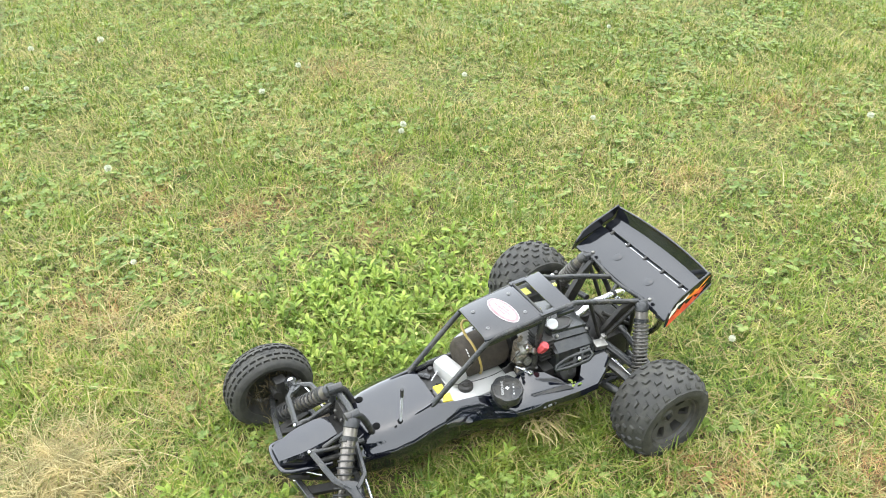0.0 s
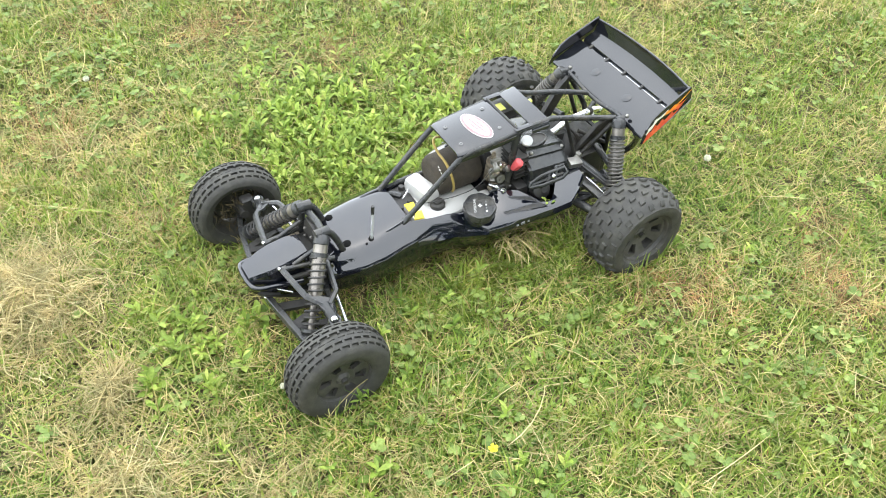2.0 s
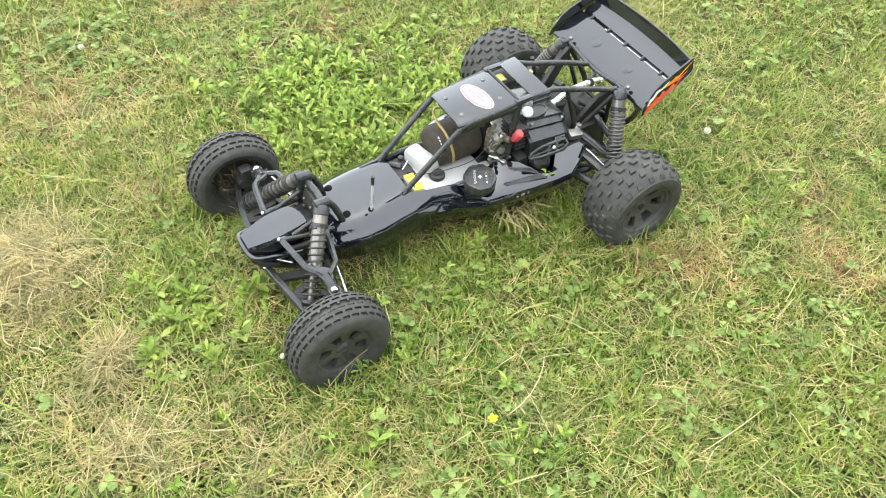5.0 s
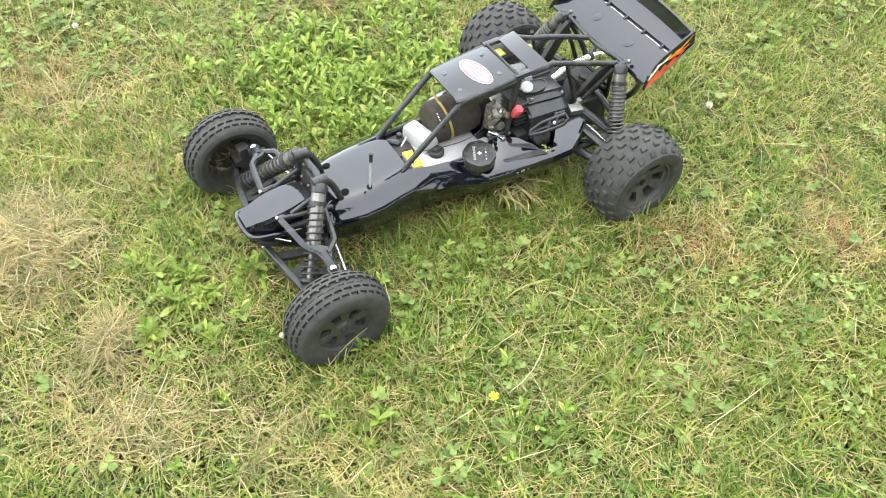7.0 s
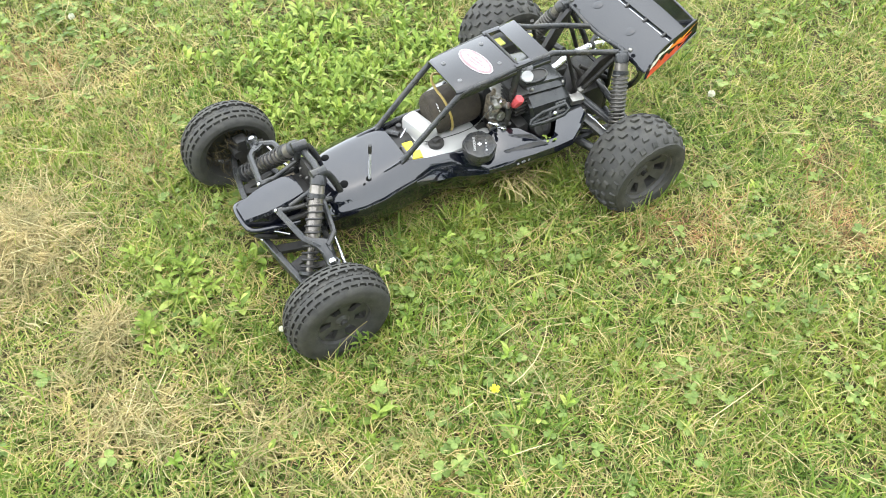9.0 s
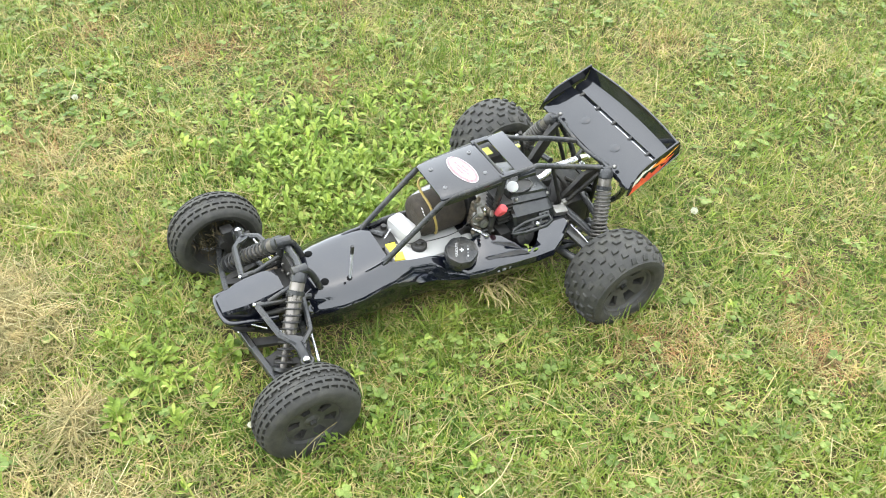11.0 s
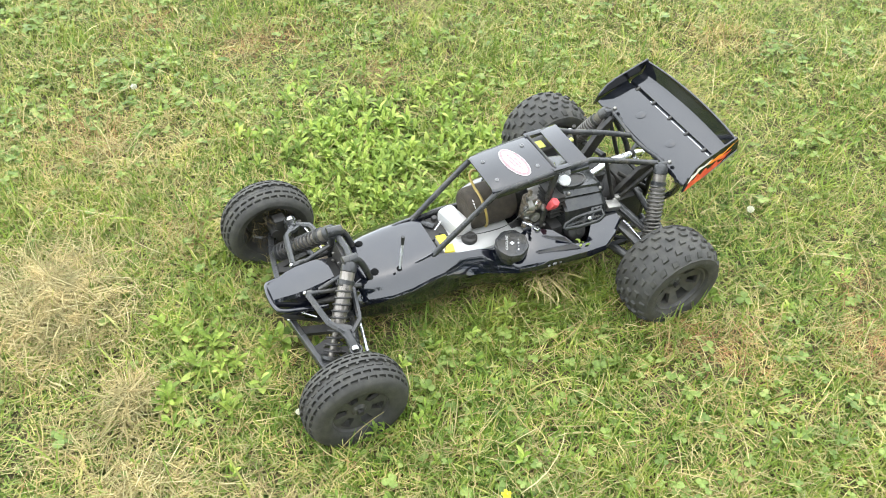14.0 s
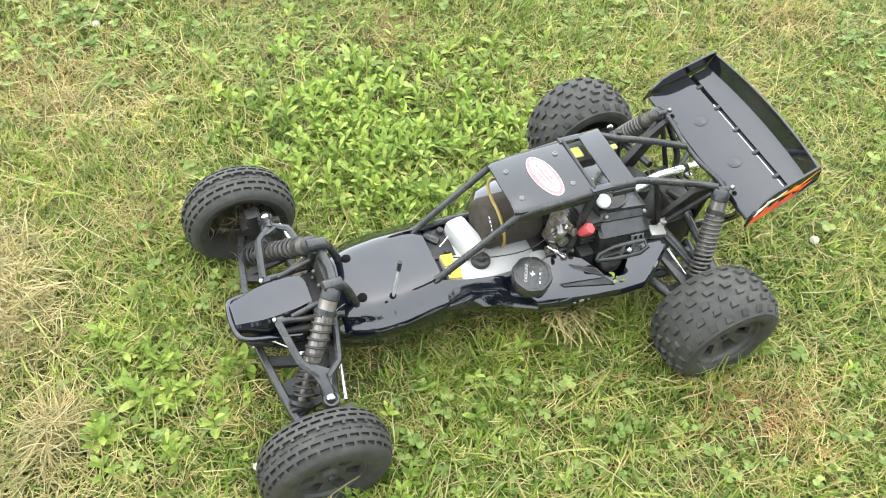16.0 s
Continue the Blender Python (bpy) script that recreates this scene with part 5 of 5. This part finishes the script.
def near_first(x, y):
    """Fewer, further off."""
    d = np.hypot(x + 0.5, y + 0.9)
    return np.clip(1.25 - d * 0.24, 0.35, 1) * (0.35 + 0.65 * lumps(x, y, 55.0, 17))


def under_car(x, y):
    return ((np.abs(y) < 0.10) & (x > -0.34) & (x < 0.33)).astype(float)


def hay_map(x, y):
    return np.clip(0.85 * spot(x, y, -0.66, 0.22, 0.10, 0.12, 20) + 0.8 * spot(x, y, -0.588, -0.025, 0.035, 0.050, -30) + 0.55 * spot(x, y, -0.60, -0.17, 0.10, 0.045, -10) + 0.15 * spot(x, y, -0.66, -0.06, 0.12, 0.12), 0, 1)


def rust_map(x, y):
    s = 0
    for cx, cy, r in ((-0.16, 0.87, 0.05), (0.10, 0.62, 0.045), (-0.41, 0.29, 0.05), (0.65, -0.33, 0.05), (0.55, -0.48, 0.05), (0.33, -0.34, 0.060), (0.25, -0.28, 0.035), (0.126, 0.66, 0.045), (-0.10, 0.87, 0.06), (-0.52, 0.65, 0.09), (0.28, 0.95, 0.05), (0.02, 0.86, 0.05), (0.55, -0.42, 0.06), (-0.33, 1.05, 0.07), (0.42, 1.55, 0.10), (0.95, 0.42, 0.06), (1.5, 0.6, 0.1)):
        s = s + spot(x, y, cx, cy, r)
    return np.clip(s, 0, 1)


def weed_map(x, y):
    whole = spot(x, y, -0.01, 0.40, 0.225, 0.165, 0) + spot(x, y, 0.06, 0.22, 0.16, 0.09, 0) + 0.30 * spot(x, y, -0.45, 0.0, 0.12, 0.10, 0) + 0.16 * spot(x, y, -0.34, -0.02, 0.09, 0.06) + 0.3 * spot(x, y, 0.22, 0.34, 0.10) + 0.08 * spot(x, y, -0.02, 0.66, 0.16, 0.10)
    return np.clip(whole, 0, 1)


def clover_map(x, y):
    """Patches, ever more of them away from the buggy."""
    where = 0.20 + 0.15 * spot(x, y, 0.02, -0.17, 0.30, 0.07) + 0.36 * np.clip((y - 0.45) / 0.9, 0, 1) + 0.18 * np.clip((x - 0.50) / 0.5, 0, 1) + 0.06 * spot(x, y, -0.50, 0.78, 0.12)
    patch = np.clip((0.6 * lumps(x, y, 5.0, 3) + 0.6 * lumps(x, y, 15.0, 8) - 0.40) * 1.9, 0.10, 1) * (0.25 + 0.75 * lumps(x, y, 60.0, 9))
    return patch * np.clip(where, 0, 1) * (1 - 0.8 * hay_map(x, y)) * (1 - 0.85 * weed_map(x, y)) * (1 - 0.7 * rust_map(x, y))


def dry_map(x, y):
    """Where the sward is bleached: beside the hay and in drifts elsewhere."""
    drift = np.clip(lumps(x, y, 9.0, 21) * 1.5 - 0.55, 0, 1) * (0.55 + 0.45 * spot(x, y, -0.55, -0.30, 0.45))
    return np.clip(0.20 + 0.8 * drift + 0.3 * lumps(x, y, 24.0, 23) + 0.4 * hay_map(x, y) + 0.55 * spot(x, y, -0.46, 0.48, 0.20, 0.26) + 0.15 * spot(x, y, -0.45, -0.22, 0.2, 0.14) + 0.3 * rust_map(x, y), 0, 1) * (1 - 0.4 * spot(x, y, 0.05, 0.75, 0.40, 0.28)) * (1 - 0.4 * spot(x, y, 0.04, -0.15, 0.28, 0.06)) * (1 - 0.75 * weed_map(x, y))


def lawn_height(x, y):
    by_wheels = 0
    for wx, wy in ((-0.283, -0.24), (0.287, -0.25), (-0.283, 0.18), (0.287, 0.24)):
        by_wheels = by_wheels + spot(x, y, wx, wy, 0.09, 0.03)
    edge = np.interp(x, [-0.22, -0.05, 0.06, 0.20, 0.26], [0.075, 0.085, 0.120, 0.135, 0.105])
    beside = np.exp(-((np.abs(y) - edge) / 0.028) ** 2) * ((x > -0.22) & (x < 0.25))
    return 0.55 + 0.55 * beside + 0.45 * lumps(x, y, 9.0, 11) + 0.45 * lumps(x, y, 38.0, 13) + 0.4 * np.clip(by_wheels, 0, 1)


def place(x, y, z=0.0):
    return np.stack([x, y, swell(x, y) - 0.004 + z], -1)


def turn(n):
    return rng.uniform(0, 2 * np.pi, n)


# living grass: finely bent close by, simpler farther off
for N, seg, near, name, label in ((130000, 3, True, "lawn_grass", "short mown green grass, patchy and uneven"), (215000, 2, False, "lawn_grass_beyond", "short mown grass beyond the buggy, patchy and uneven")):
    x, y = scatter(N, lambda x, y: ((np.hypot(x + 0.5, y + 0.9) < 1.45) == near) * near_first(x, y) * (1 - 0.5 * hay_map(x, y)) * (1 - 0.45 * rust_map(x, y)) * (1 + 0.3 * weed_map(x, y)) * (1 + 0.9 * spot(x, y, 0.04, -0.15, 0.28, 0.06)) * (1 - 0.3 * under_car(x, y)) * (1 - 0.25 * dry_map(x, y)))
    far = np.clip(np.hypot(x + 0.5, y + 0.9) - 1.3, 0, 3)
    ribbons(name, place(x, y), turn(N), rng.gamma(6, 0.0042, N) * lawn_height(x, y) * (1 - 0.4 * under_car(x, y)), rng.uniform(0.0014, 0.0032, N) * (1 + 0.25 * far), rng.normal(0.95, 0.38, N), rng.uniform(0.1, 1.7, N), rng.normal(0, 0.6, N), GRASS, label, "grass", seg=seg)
# dry blades lying in the sward
N = 120000
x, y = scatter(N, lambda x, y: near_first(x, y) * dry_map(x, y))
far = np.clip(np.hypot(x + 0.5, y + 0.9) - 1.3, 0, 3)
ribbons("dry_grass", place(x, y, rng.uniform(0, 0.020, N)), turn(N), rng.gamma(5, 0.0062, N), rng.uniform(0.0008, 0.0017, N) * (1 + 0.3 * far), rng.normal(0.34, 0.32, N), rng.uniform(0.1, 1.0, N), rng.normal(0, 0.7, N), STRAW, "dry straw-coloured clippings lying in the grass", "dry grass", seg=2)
# short cut pieces lying on top of the sward
N = 34000
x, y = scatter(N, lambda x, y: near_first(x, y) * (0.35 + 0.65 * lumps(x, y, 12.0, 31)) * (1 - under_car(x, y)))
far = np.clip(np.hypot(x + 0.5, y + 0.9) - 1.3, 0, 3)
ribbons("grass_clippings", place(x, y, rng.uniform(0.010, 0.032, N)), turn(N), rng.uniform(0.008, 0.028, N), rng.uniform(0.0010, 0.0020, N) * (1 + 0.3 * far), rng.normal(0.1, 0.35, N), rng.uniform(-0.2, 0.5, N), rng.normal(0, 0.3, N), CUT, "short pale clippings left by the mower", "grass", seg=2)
# thin pale blades standing above the sward
N = 44000
x, y = scatter(N, lambda x, y: (0.35 + 0.65 * lumps(x, y, 30.0, 41)) * np.clip(0.30 + 0.55 * y + 0.5 * weed_map(x, y), 0.15, 1) * (1 - under_car(x, y)))
ribbons("fine_blades", place(x, y), turn(N), rng.uniform(0.030, 0.062, N), rng.uniform(0.0009, 0.0016, N), rng.normal(1.05, 0.28, N), rng.uniform(0.1, 1.2, N), rng.normal(0, 0.5, N), CUT, "thin pale grass blades standing over the lawn", "grass", seg=2)
# brown bare spots
N = 12000
x, y = scatter(N, lambda x, y: 0.03 + rust_map(x, y))
ribbons("brown_stems", place(x, y, rng.uniform(0.0, 0.012, N)), turn(N), rng.gamma(5, 0.007, N), rng.uniform(0.0009, 0.0017, N), rng.normal(0.5, 0.4, N), rng.uniform(0.1, 0.9, N), rng.normal(0, 0.7, N), RUST, "red-brown dead stems in bare spots", "dry grass", seg=2)
# coarser lawn beyond the stretch
N = 85000
x, y = scatter(N, lambda x, y: np.clip(1.35 - 0.085 * np.hypot(x - 1, y - 1) ** 2, 0.0, 1), wide=True)
ribbons("outer_lawn", place(x, y), turn(N), rng.gamma(6, 0.0075, N), rng.uniform(0.006, 0.013, N), rng.normal(0.8, 0.34, N), rng.uniform(0.2, 1.2, N), rng.normal(0, 0.5, N), GRASS, "short mown grass farther off", "grass", seg=1)

# long single straws
N = 4200
x, y = scatter(N, lambda x, y: 0.25 + 0.5 * lumps(x, y, 4.0, 5) + 0.5 * hay_map(x, y))
ribbons("loose_straws", place(x, y, rng.uniform(0.014, 0.036, N)), turn(N), rng.gamma(5, 0.014, N).clip(0.03, 0.16), rng.uniform(0.0009, 0.0018, N), rng.normal(0.10, 0.12, N), rng.uniform(-0.1, 0.5, N), rng.normal(0, 0.45, N), HAY, "long pale straws strewn over the lawn", "straw", seg=5)
N = 900
x, y = scatter(N, lambda x, y: 0.4 + 0.6 * lumps(x, y, 5.0, 15))
ribbons("long_blades", place(x, y), turn(N), rng.uniform(0.06, 0.13, N), rng.uniform(0.0020, 0.0036, N), rng.normal(0.9, 0.25, N), rng.uniform(0.6, 2.0, N), rng.normal(0, 0.4, N), GRASS, "longer green blades left by the mower", "grass", seg=5)

# raked hay
for cx, cy, rx, ry, tr, n, top in ((-0.66, 0.22, 0.105, 0.125, 20, 2500, 0.036), (-0.590, -0.025, 0.026, 0.044, -30, 420, 0.032), (-0.60, -0.175, 0.085, 0.040, -10, 520, 0.022), (-0.69, -0.08, 0.07, 0.05, 0, 200, 0.014), (-0.47, -0.24, 0.05, 0.05, 0, 130, 0.016), (-0.455, -0.32, 0.055, 0.030, 20, 190, 0.020), (-0.60, -0.235, 0.055, 0.030, -15, 200, 0.016), (-0.075, -0.375, 0.035, 0.020, 10, 70, 0.012), (-0.045, -0.475, 0.045, 0.022, -25, 80, 0.012), (0.20, -0.555, 0.040, 0.025, 0, 80, 0.012), (-0.17, -0.315, 0.030, 0.020, 30, 60, 0.012), (-0.48, 0.56, 0.07, 0.10, 30, 330, 0.014), (-0.40, 0.33, 0.05, 0.05, 0, 110, 0.012)):
    q = rng.normal(0, 0.6, (n, 2)) * (rx, ry)
    c, s = math.cos(radians(tr)), math.sin(radians(tr))
    x, y = cx + q[:, 0] * c - q[:, 1] * s, cy + q[:, 0] * s + q[:, 1] * c
    h = top * spot(x, y, cx, cy, rx * 1.2, ry * 1.2, tr) + 0.012
    ribbons("hay_clump", place(x, y, rng.uniform(0.2, 1.0, n) * h), turn(n), rng.gamma(6, 0.0085, n).clip(0.02, 0.11), rng.uniform(0.0008, 0.0016, n), rng.normal(0.10, 0.24, n), rng.uniform(-0.2, 0.6, n), rng.normal(0, 0.7, n), HAY, "loose clump of bleached hay on the grass", "hay", seg=4)


def leaves(name, root, heading, tilt, length, width, fold, mat, label, category, shape, bend=0.5):
    """Broad leaves with a folded midrib. shape: half widths along the leaf."""
    n = len(root)
    m = len(shape)
    rows = []
    p = root.copy()
    ang = tilt.copy()
    for k in range(m):
        d = np.stack([np.cos(heading) * np.cos(ang), np.sin(heading) * np.cos(ang), np.sin(ang)], -1)
        side = np.stack([-np.sin(heading), np.cos(heading), np.zeros(n)], -1)
        up = np.cross(d, side)
        w = (width * shape[k] / 2)[:, None]
        rows += [p - side * w + up * w * fold, p, p + side * w + up * w * fold]
        p = p + d * (length / (m - 1))[:, None]
        ang = ang - bend / (m - 1)
    v = np.stack(rows, 1)
    face = []
    for k in range(m - 1):
        face += [3 * k, 3 * k + 1, 3 * k + 4, 3 * k + 3, 3 * k + 1, 3 * k + 2, 3 * k + 5, 3 * k + 4]
    loops = (np.array(face)[None, :] + (np.arange(n) * 3 * m)[:, None]).ravel()
    return lay(name, v.reshape(-1, 3), np.full(n * 2 * (m - 1), 4), loops, mat, label, category)


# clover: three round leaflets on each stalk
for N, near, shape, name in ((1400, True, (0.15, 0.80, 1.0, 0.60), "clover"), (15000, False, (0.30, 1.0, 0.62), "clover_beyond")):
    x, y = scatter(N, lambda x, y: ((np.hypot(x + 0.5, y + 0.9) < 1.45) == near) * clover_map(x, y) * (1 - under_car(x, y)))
    hgt = rng.uniform(0.010, 0.029, N)
    size = rng.gamma(9, 0.00096, N) * (0.90 if near else 0.95)
    hd = turn(N)
    tip = place(x, y, hgt)
    three = np.repeat(np.arange(N), 3)
    leaves(name, tip[three], hd[three] + np.tile([0, 2.09, 4.19], N) + rng.normal(0, 0.14, 3 * N), rng.normal(0.10, 0.30, 3 * N), size[three] * rng.uniform(0.85, 1.1, 3 * N), size[three] * 1.04, 0.18, CLOVER, "patches of blue-green three-leaved clover in the lawn", "clover", shape, 0.3)
    ribbons(name + "_stalks", place(x, y), turn(N), hgt * 1.05, np.full(N, 0.0010), np.full(N, 1.45), np.full(N, 0.2), np.zeros(N), CLOVER, "thin green clover stalks", "clover", seg=1)

# broad-leaved weeds in tight tufts
def weeds(n, keep, leaf, spread, name, label):
    x, y = scatter(n, keep)
    k = 7
    idx = np.repeat(np.arange(n), k)
    hd = rng.uniform(0, 6.28, n)[idx] + np.tile(np.arange(k) * 2.4, n) + rng.normal(0, 0.3, n * k)
    lvl = np.tile(np.linspace(0.15, 1.0, k), n)
    hgt = rng.uniform(0.016, 0.050, n)
    root = place(x[idx], y[idx], hgt[idx] * lvl)
    ln = rng.uniform(*leaf, n)[idx] * (1.1 - 0.35 * lvl) * rng.uniform(0.8, 1.15, n * k)
    tilt = np.clip(0.5 + 0.7 * lvl + rng.normal(0, 0.26, n * k), 0, 1.45)
    leaves(name, root, hd, tilt, ln, ln * rng.uniform(0.27, 0.42, n * k), 0.30, WEED, label, "weed", (0.20, 0.50, 0.84, 1.0, 0.80, 0.22), spread)
    ribbons(name + "_stalks", place(x, y), turn(n), hgt * 1.1, np.full(n, 0.0018), np.full(n, 1.5), np.full(n, 0.1), np.zeros(n), WEED, "green weed stalks", "weed", seg=2)


weeds(520, lambda x, y: np.clip(weed_map(x, y) ** 1.4, 0, 1) * (0.2 + 0.8 * lumps(x, y, 24.0, 31)), (0.016, 0.033), 0.8, "broadleaf_weeds", "bright green broad-leaved weeds growing in a dense patch")
weeds(26, lambda x, y: sum(spot(x, y, cx, cy, 0.012) for cx, cy in ((0.37, -0.234), (0.148, -0.205), (0.475, -0.307), (0.012, -0.10), (-0.449, -0.107), (-0.462, 0.047), (-0.481, -0.019), (-0.535, -0.05), (-0.438, 0.019), (-0.363, -0.017), (-0.09, -0.11), (-0.195, -0.258), (-0.30, -0.36), (-0.12, -0.47))), (0.020, 0.032), 0.7, "single_weeds", "young bright green weeds standing singly in the grass")
weeds(230, lambda x, y: 0.07 + 0.8 * spot(x, y, -0.30, -0.25, 0.18, 0.14) + 0.5 * spot(x, y, -0.10, -0.40, 0.15) + 0.9 * spot(x, y, 0.08, -0.19, 0.22, 0.06), (0.012, 0.026), 0.7, "scattered_weeds", "single bright green weeds in the lawn")


# flowers
def clover_flower(px, py, pz, r):
    f = tagged(new("clover_flower"), "small round white clover flower on a thin stalk", "flower", group="white clover flowers")
    f.location = (px, py, 0)
    part("stalk", bar(curve([(0.004, 0.002, 0), (0.002, 0, pz * 0.5), (0, 0, pz)], 3), 0.0009, 5), CLOVER, f)
    g = Geo()
    for k in range(34):
        zc = 1 - 1.7 * (k + 0.5) / 34
        a = k * 2.39996
        d = Vector((math.cos(a) * math.sqrt(1 - zc * zc), math.sin(a) * math.sqrt(1 - zc * zc), zc))
        s = d.orthogonal().normalized() * r * 0.24
        t = d.cross(s).normalized() * r * 0.10
        c = Vector((0, 0, pz))
        g.add([c + d * r * 0.3 - s * 0.4, c + d * r * 0.3 + s * 0.4, c + d * r * 0.8 + s, c + d * r * 1.05 + t, c + d * r * 0.8 - s], [(0, 1, 2, 3, 4)])
    g.lathe([(pz - r * 0.6, 0), (pz - r * 0.3, r * 0.62), (pz + r * 0.3, r * 0.62), (pz + r * 0.7, 0)], (0, 0, 0), (0, 0, 1), 8)
    part("flower_head", g, PETAL, f, "", 0)


for px, py, pz, r in ((0.566, -0.107, 0.040, 0.0075), (0.728, 1.217, 0.05, 0.009), (0.407, 1.018, 0.05, 0.010), (0.385, 0.985, 0.05, 0.009), (0.131, 1.433, 0.05, 0.010), (-0.217, 2.122, 0.05, 0.012), (-0.441, 2.162, 0.05, 0.010), (-0.498, 1.832, 0.05, 0.008), (0.896, 0.774, 0.05, 0.008), (1.585, 0.381, 0.05, 0.010), (-0.378, 1.198, 0.05, 0.010), (-0.413, 0.750, 0.045, 0.007), (1.369, 1.299, 0.05, 0.008), (-0.362, -0.172, 0.038, 0.0050), (0.300, 1.560, 0.05, 0.010)):
    clover_flower(px, py, pz, r)

butter = tagged(new("yellow_flower"), "single small yellow five-petalled flower in the grass", "flower")
butter.location = (-0.143, -0.424, 0)
butter.scale = (0.78, 0.78, 0.95)
part("stalk", bar([(0.006, 0, 0), (0.002, 0, 0.02), (0, 0, 0.038)], 0.0009, 5), CLOVER, butter)
for k in range(5):
    a = 2 * math.pi * k / 5
    d, s = Vector((math.cos(a), math.sin(a), 0.30)), Vector((-math.sin(a), math.cos(a), 0))
    c = Vector((0, 0, 0.038))
    part("petal", Geo().add([c, c + d * 0.0045 - s * 0.0036, c + d * 0.0088 - s * 0.0032, c + d * 0.0096, c + d * 0.0088 + s * 0.0032, c + d * 0.0045 + s * 0.0036], [(0, 1, 2, 3, 4, 5)]), GOLD, butter)
part("flower_eye", ball((0, 0, 0.040), 0.0022), GOLD, butter)

# dead grass caught inside the far front wheel and under the body
n = 220
a = rng.uniform(0, 6.28, n)
rr = 0.048 * np.sqrt(rng.random(n))
ribbons("caught_grass", np.stack([-0.283 + rr * np.cos(a), rng.uniform(0.178, 0.200, n), 0.082 + rr * np.sin(a)], -1), turn(n), rng.uniform(0.010, 0.032, n), rng.uniform(0.0006, 0.0014, n), rng.normal(0, 0.7, n), rng.normal(0, 0.8, n), rng.normal(0, 1.2, n), DEAD_BROWN, "dead grass caught inside the wheel", "dry grass", seg=3)
n = 38
ribbons("pulled_roots", np.stack([0.105 + rng.normal(0, 0.022, n), -0.112 + rng.normal(0, 0.006, n), rng.uniform(0.050, 0.075, n)], -1), rng.normal(-1.2, 0.9, n), rng.uniform(0.03, 0.075, n), rng.uniform(0.0013, 0.0024, n), rng.normal(0.1, 0.3, n), rng.uniform(0.2, 1.2, n), rng.normal(0, 0.8, n), HAY, "pale dry roots hanging under the side pod", "dry grass", seg=4)
# sprig lying on the side pod
leaves("leaf_sprig", np.tile([[0.166, -0.115, 0.127]], (5, 1)) + rng.normal(0, 0.004, (5, 3)) * (1, 1, 0.3), turn(5), rng.normal(0.5, 0.3, 5), np.full(5, 0.009), np.full(5, 0.0045), 0.3, WEED, "small green sprig lying on the side pod", "leaf", (0.2, 0.9, 1.0, 0.1), 0.4)


# ---- trees on the far side of the lawn, seen mirrored in the paint ----
BARK = hard("grey_brown_bark", (0.08, 0.06, 0.045), (0.16, 0.13, 0.10), 0.85, scale=6, bump=0.6)
CROWN = leafy("tree_leaf", [(0.0, (0.035, 0.065, 0.018)), (0.5, (0.055, 0.095, 0.025)), (1.0, (0.085, 0.130, 0.040))], (0.06, 0.10, 0.03), 0.25, 0.5, patch_scale=0.7, amount=0.4)


def tree(height):
    top = tagged(new("tree"), "tall leafy green tree at the edge of the lawn", "tree", group="trees at the lawn's edge")
    g = Geo().tube(curve([(0, 0, -0.05), (0.05, 0.02, height * 0.2), (-0.05, 0.06, height * 0.5), (0.06, 0, height * 0.85)], 4), [0.24, 0.20, 0.18, 0.17, 0.16, 0.15, 0.14, 0.13, 0.11, 0.09, 0.07, 0.05, 0.03], 9)
    limbs = []
    for k in range(14):
        a, z = k * 2.4, height * (0.16 + 0.05 * k)
        reach = height * 0.30 * (1 - 0.45 * abs(k - 5) / 9)
        limbs.append(Vector((math.cos(a) * reach, math.sin(a) * reach, z + reach * 0.45)))
        g.tube(curve([(0, 0, z), (math.cos(a) * reach * 0.5, math.sin(a) * reach * 0.5, z + reach * 0.15), limbs[-1]], 3), [0.07, 0.06, 0.05, 0.04, 0.03, 0.025, 0.015], 6)
    part("trunk", g, BARK, top)
    r = np.random.default_rng(29)
    ends = np.array([list(p) for p in limbs] + [[0, 0, height * 0.9], [0.3, -0.2, height * 0.7]])
    n = 5200
    c = ends[r.integers(0, len(ends), n)] + r.normal(0, 1, (n, 3)) * np.array([0.075, 0.075, 0.060]) * height * r.uniform(0.4, 1.0, (n, 1))
    d = r.normal(0, 1, (n, 3))
    d /= np.linalg.norm(d, axis=1)[:, None]
    e = np.cross(d, r.normal(0, 1, (n, 3)))
    e /= np.linalg.norm(e, axis=1)[:, None]
    ln = r.uniform(0.10, 0.22, n)[:, None]
    v = np.stack([c - d * ln, c - e * ln * 0.5, c + d * ln, c + e * ln * 0.5], 1).reshape(-1, 3)
    me = bpy.data.meshes.new("crown")
    me.from_pydata(v.tolist(), [], np.arange(4 * n).reshape(-1, 4).tolist())
    me.materials.append(CROWN)
    crown = new("crown", me)
    crown.parent = top
    return top


oak = tree(7.5)
oak.matrix_world = pose(0.0, -11.5, 0) @ Matrix.Scale(1.25, 4)
for k, (tx, ty, size) in enumerate(((-4.2, -12.5, 1.05), (-8.4, -11.0, 0.9), (4.1, -12.2, 1.1), (8.2, -11.0, 0.95), (11.8, -8.6, 1.0), (-11.5, -7.6, 1.0))):
    copy_thing(oak, Matrix.Translation((tx, ty, 0)) @ Matrix.Rotation(1.3 * k + 0.7, 4, "Z") @ Matrix.Scale(size, 4))
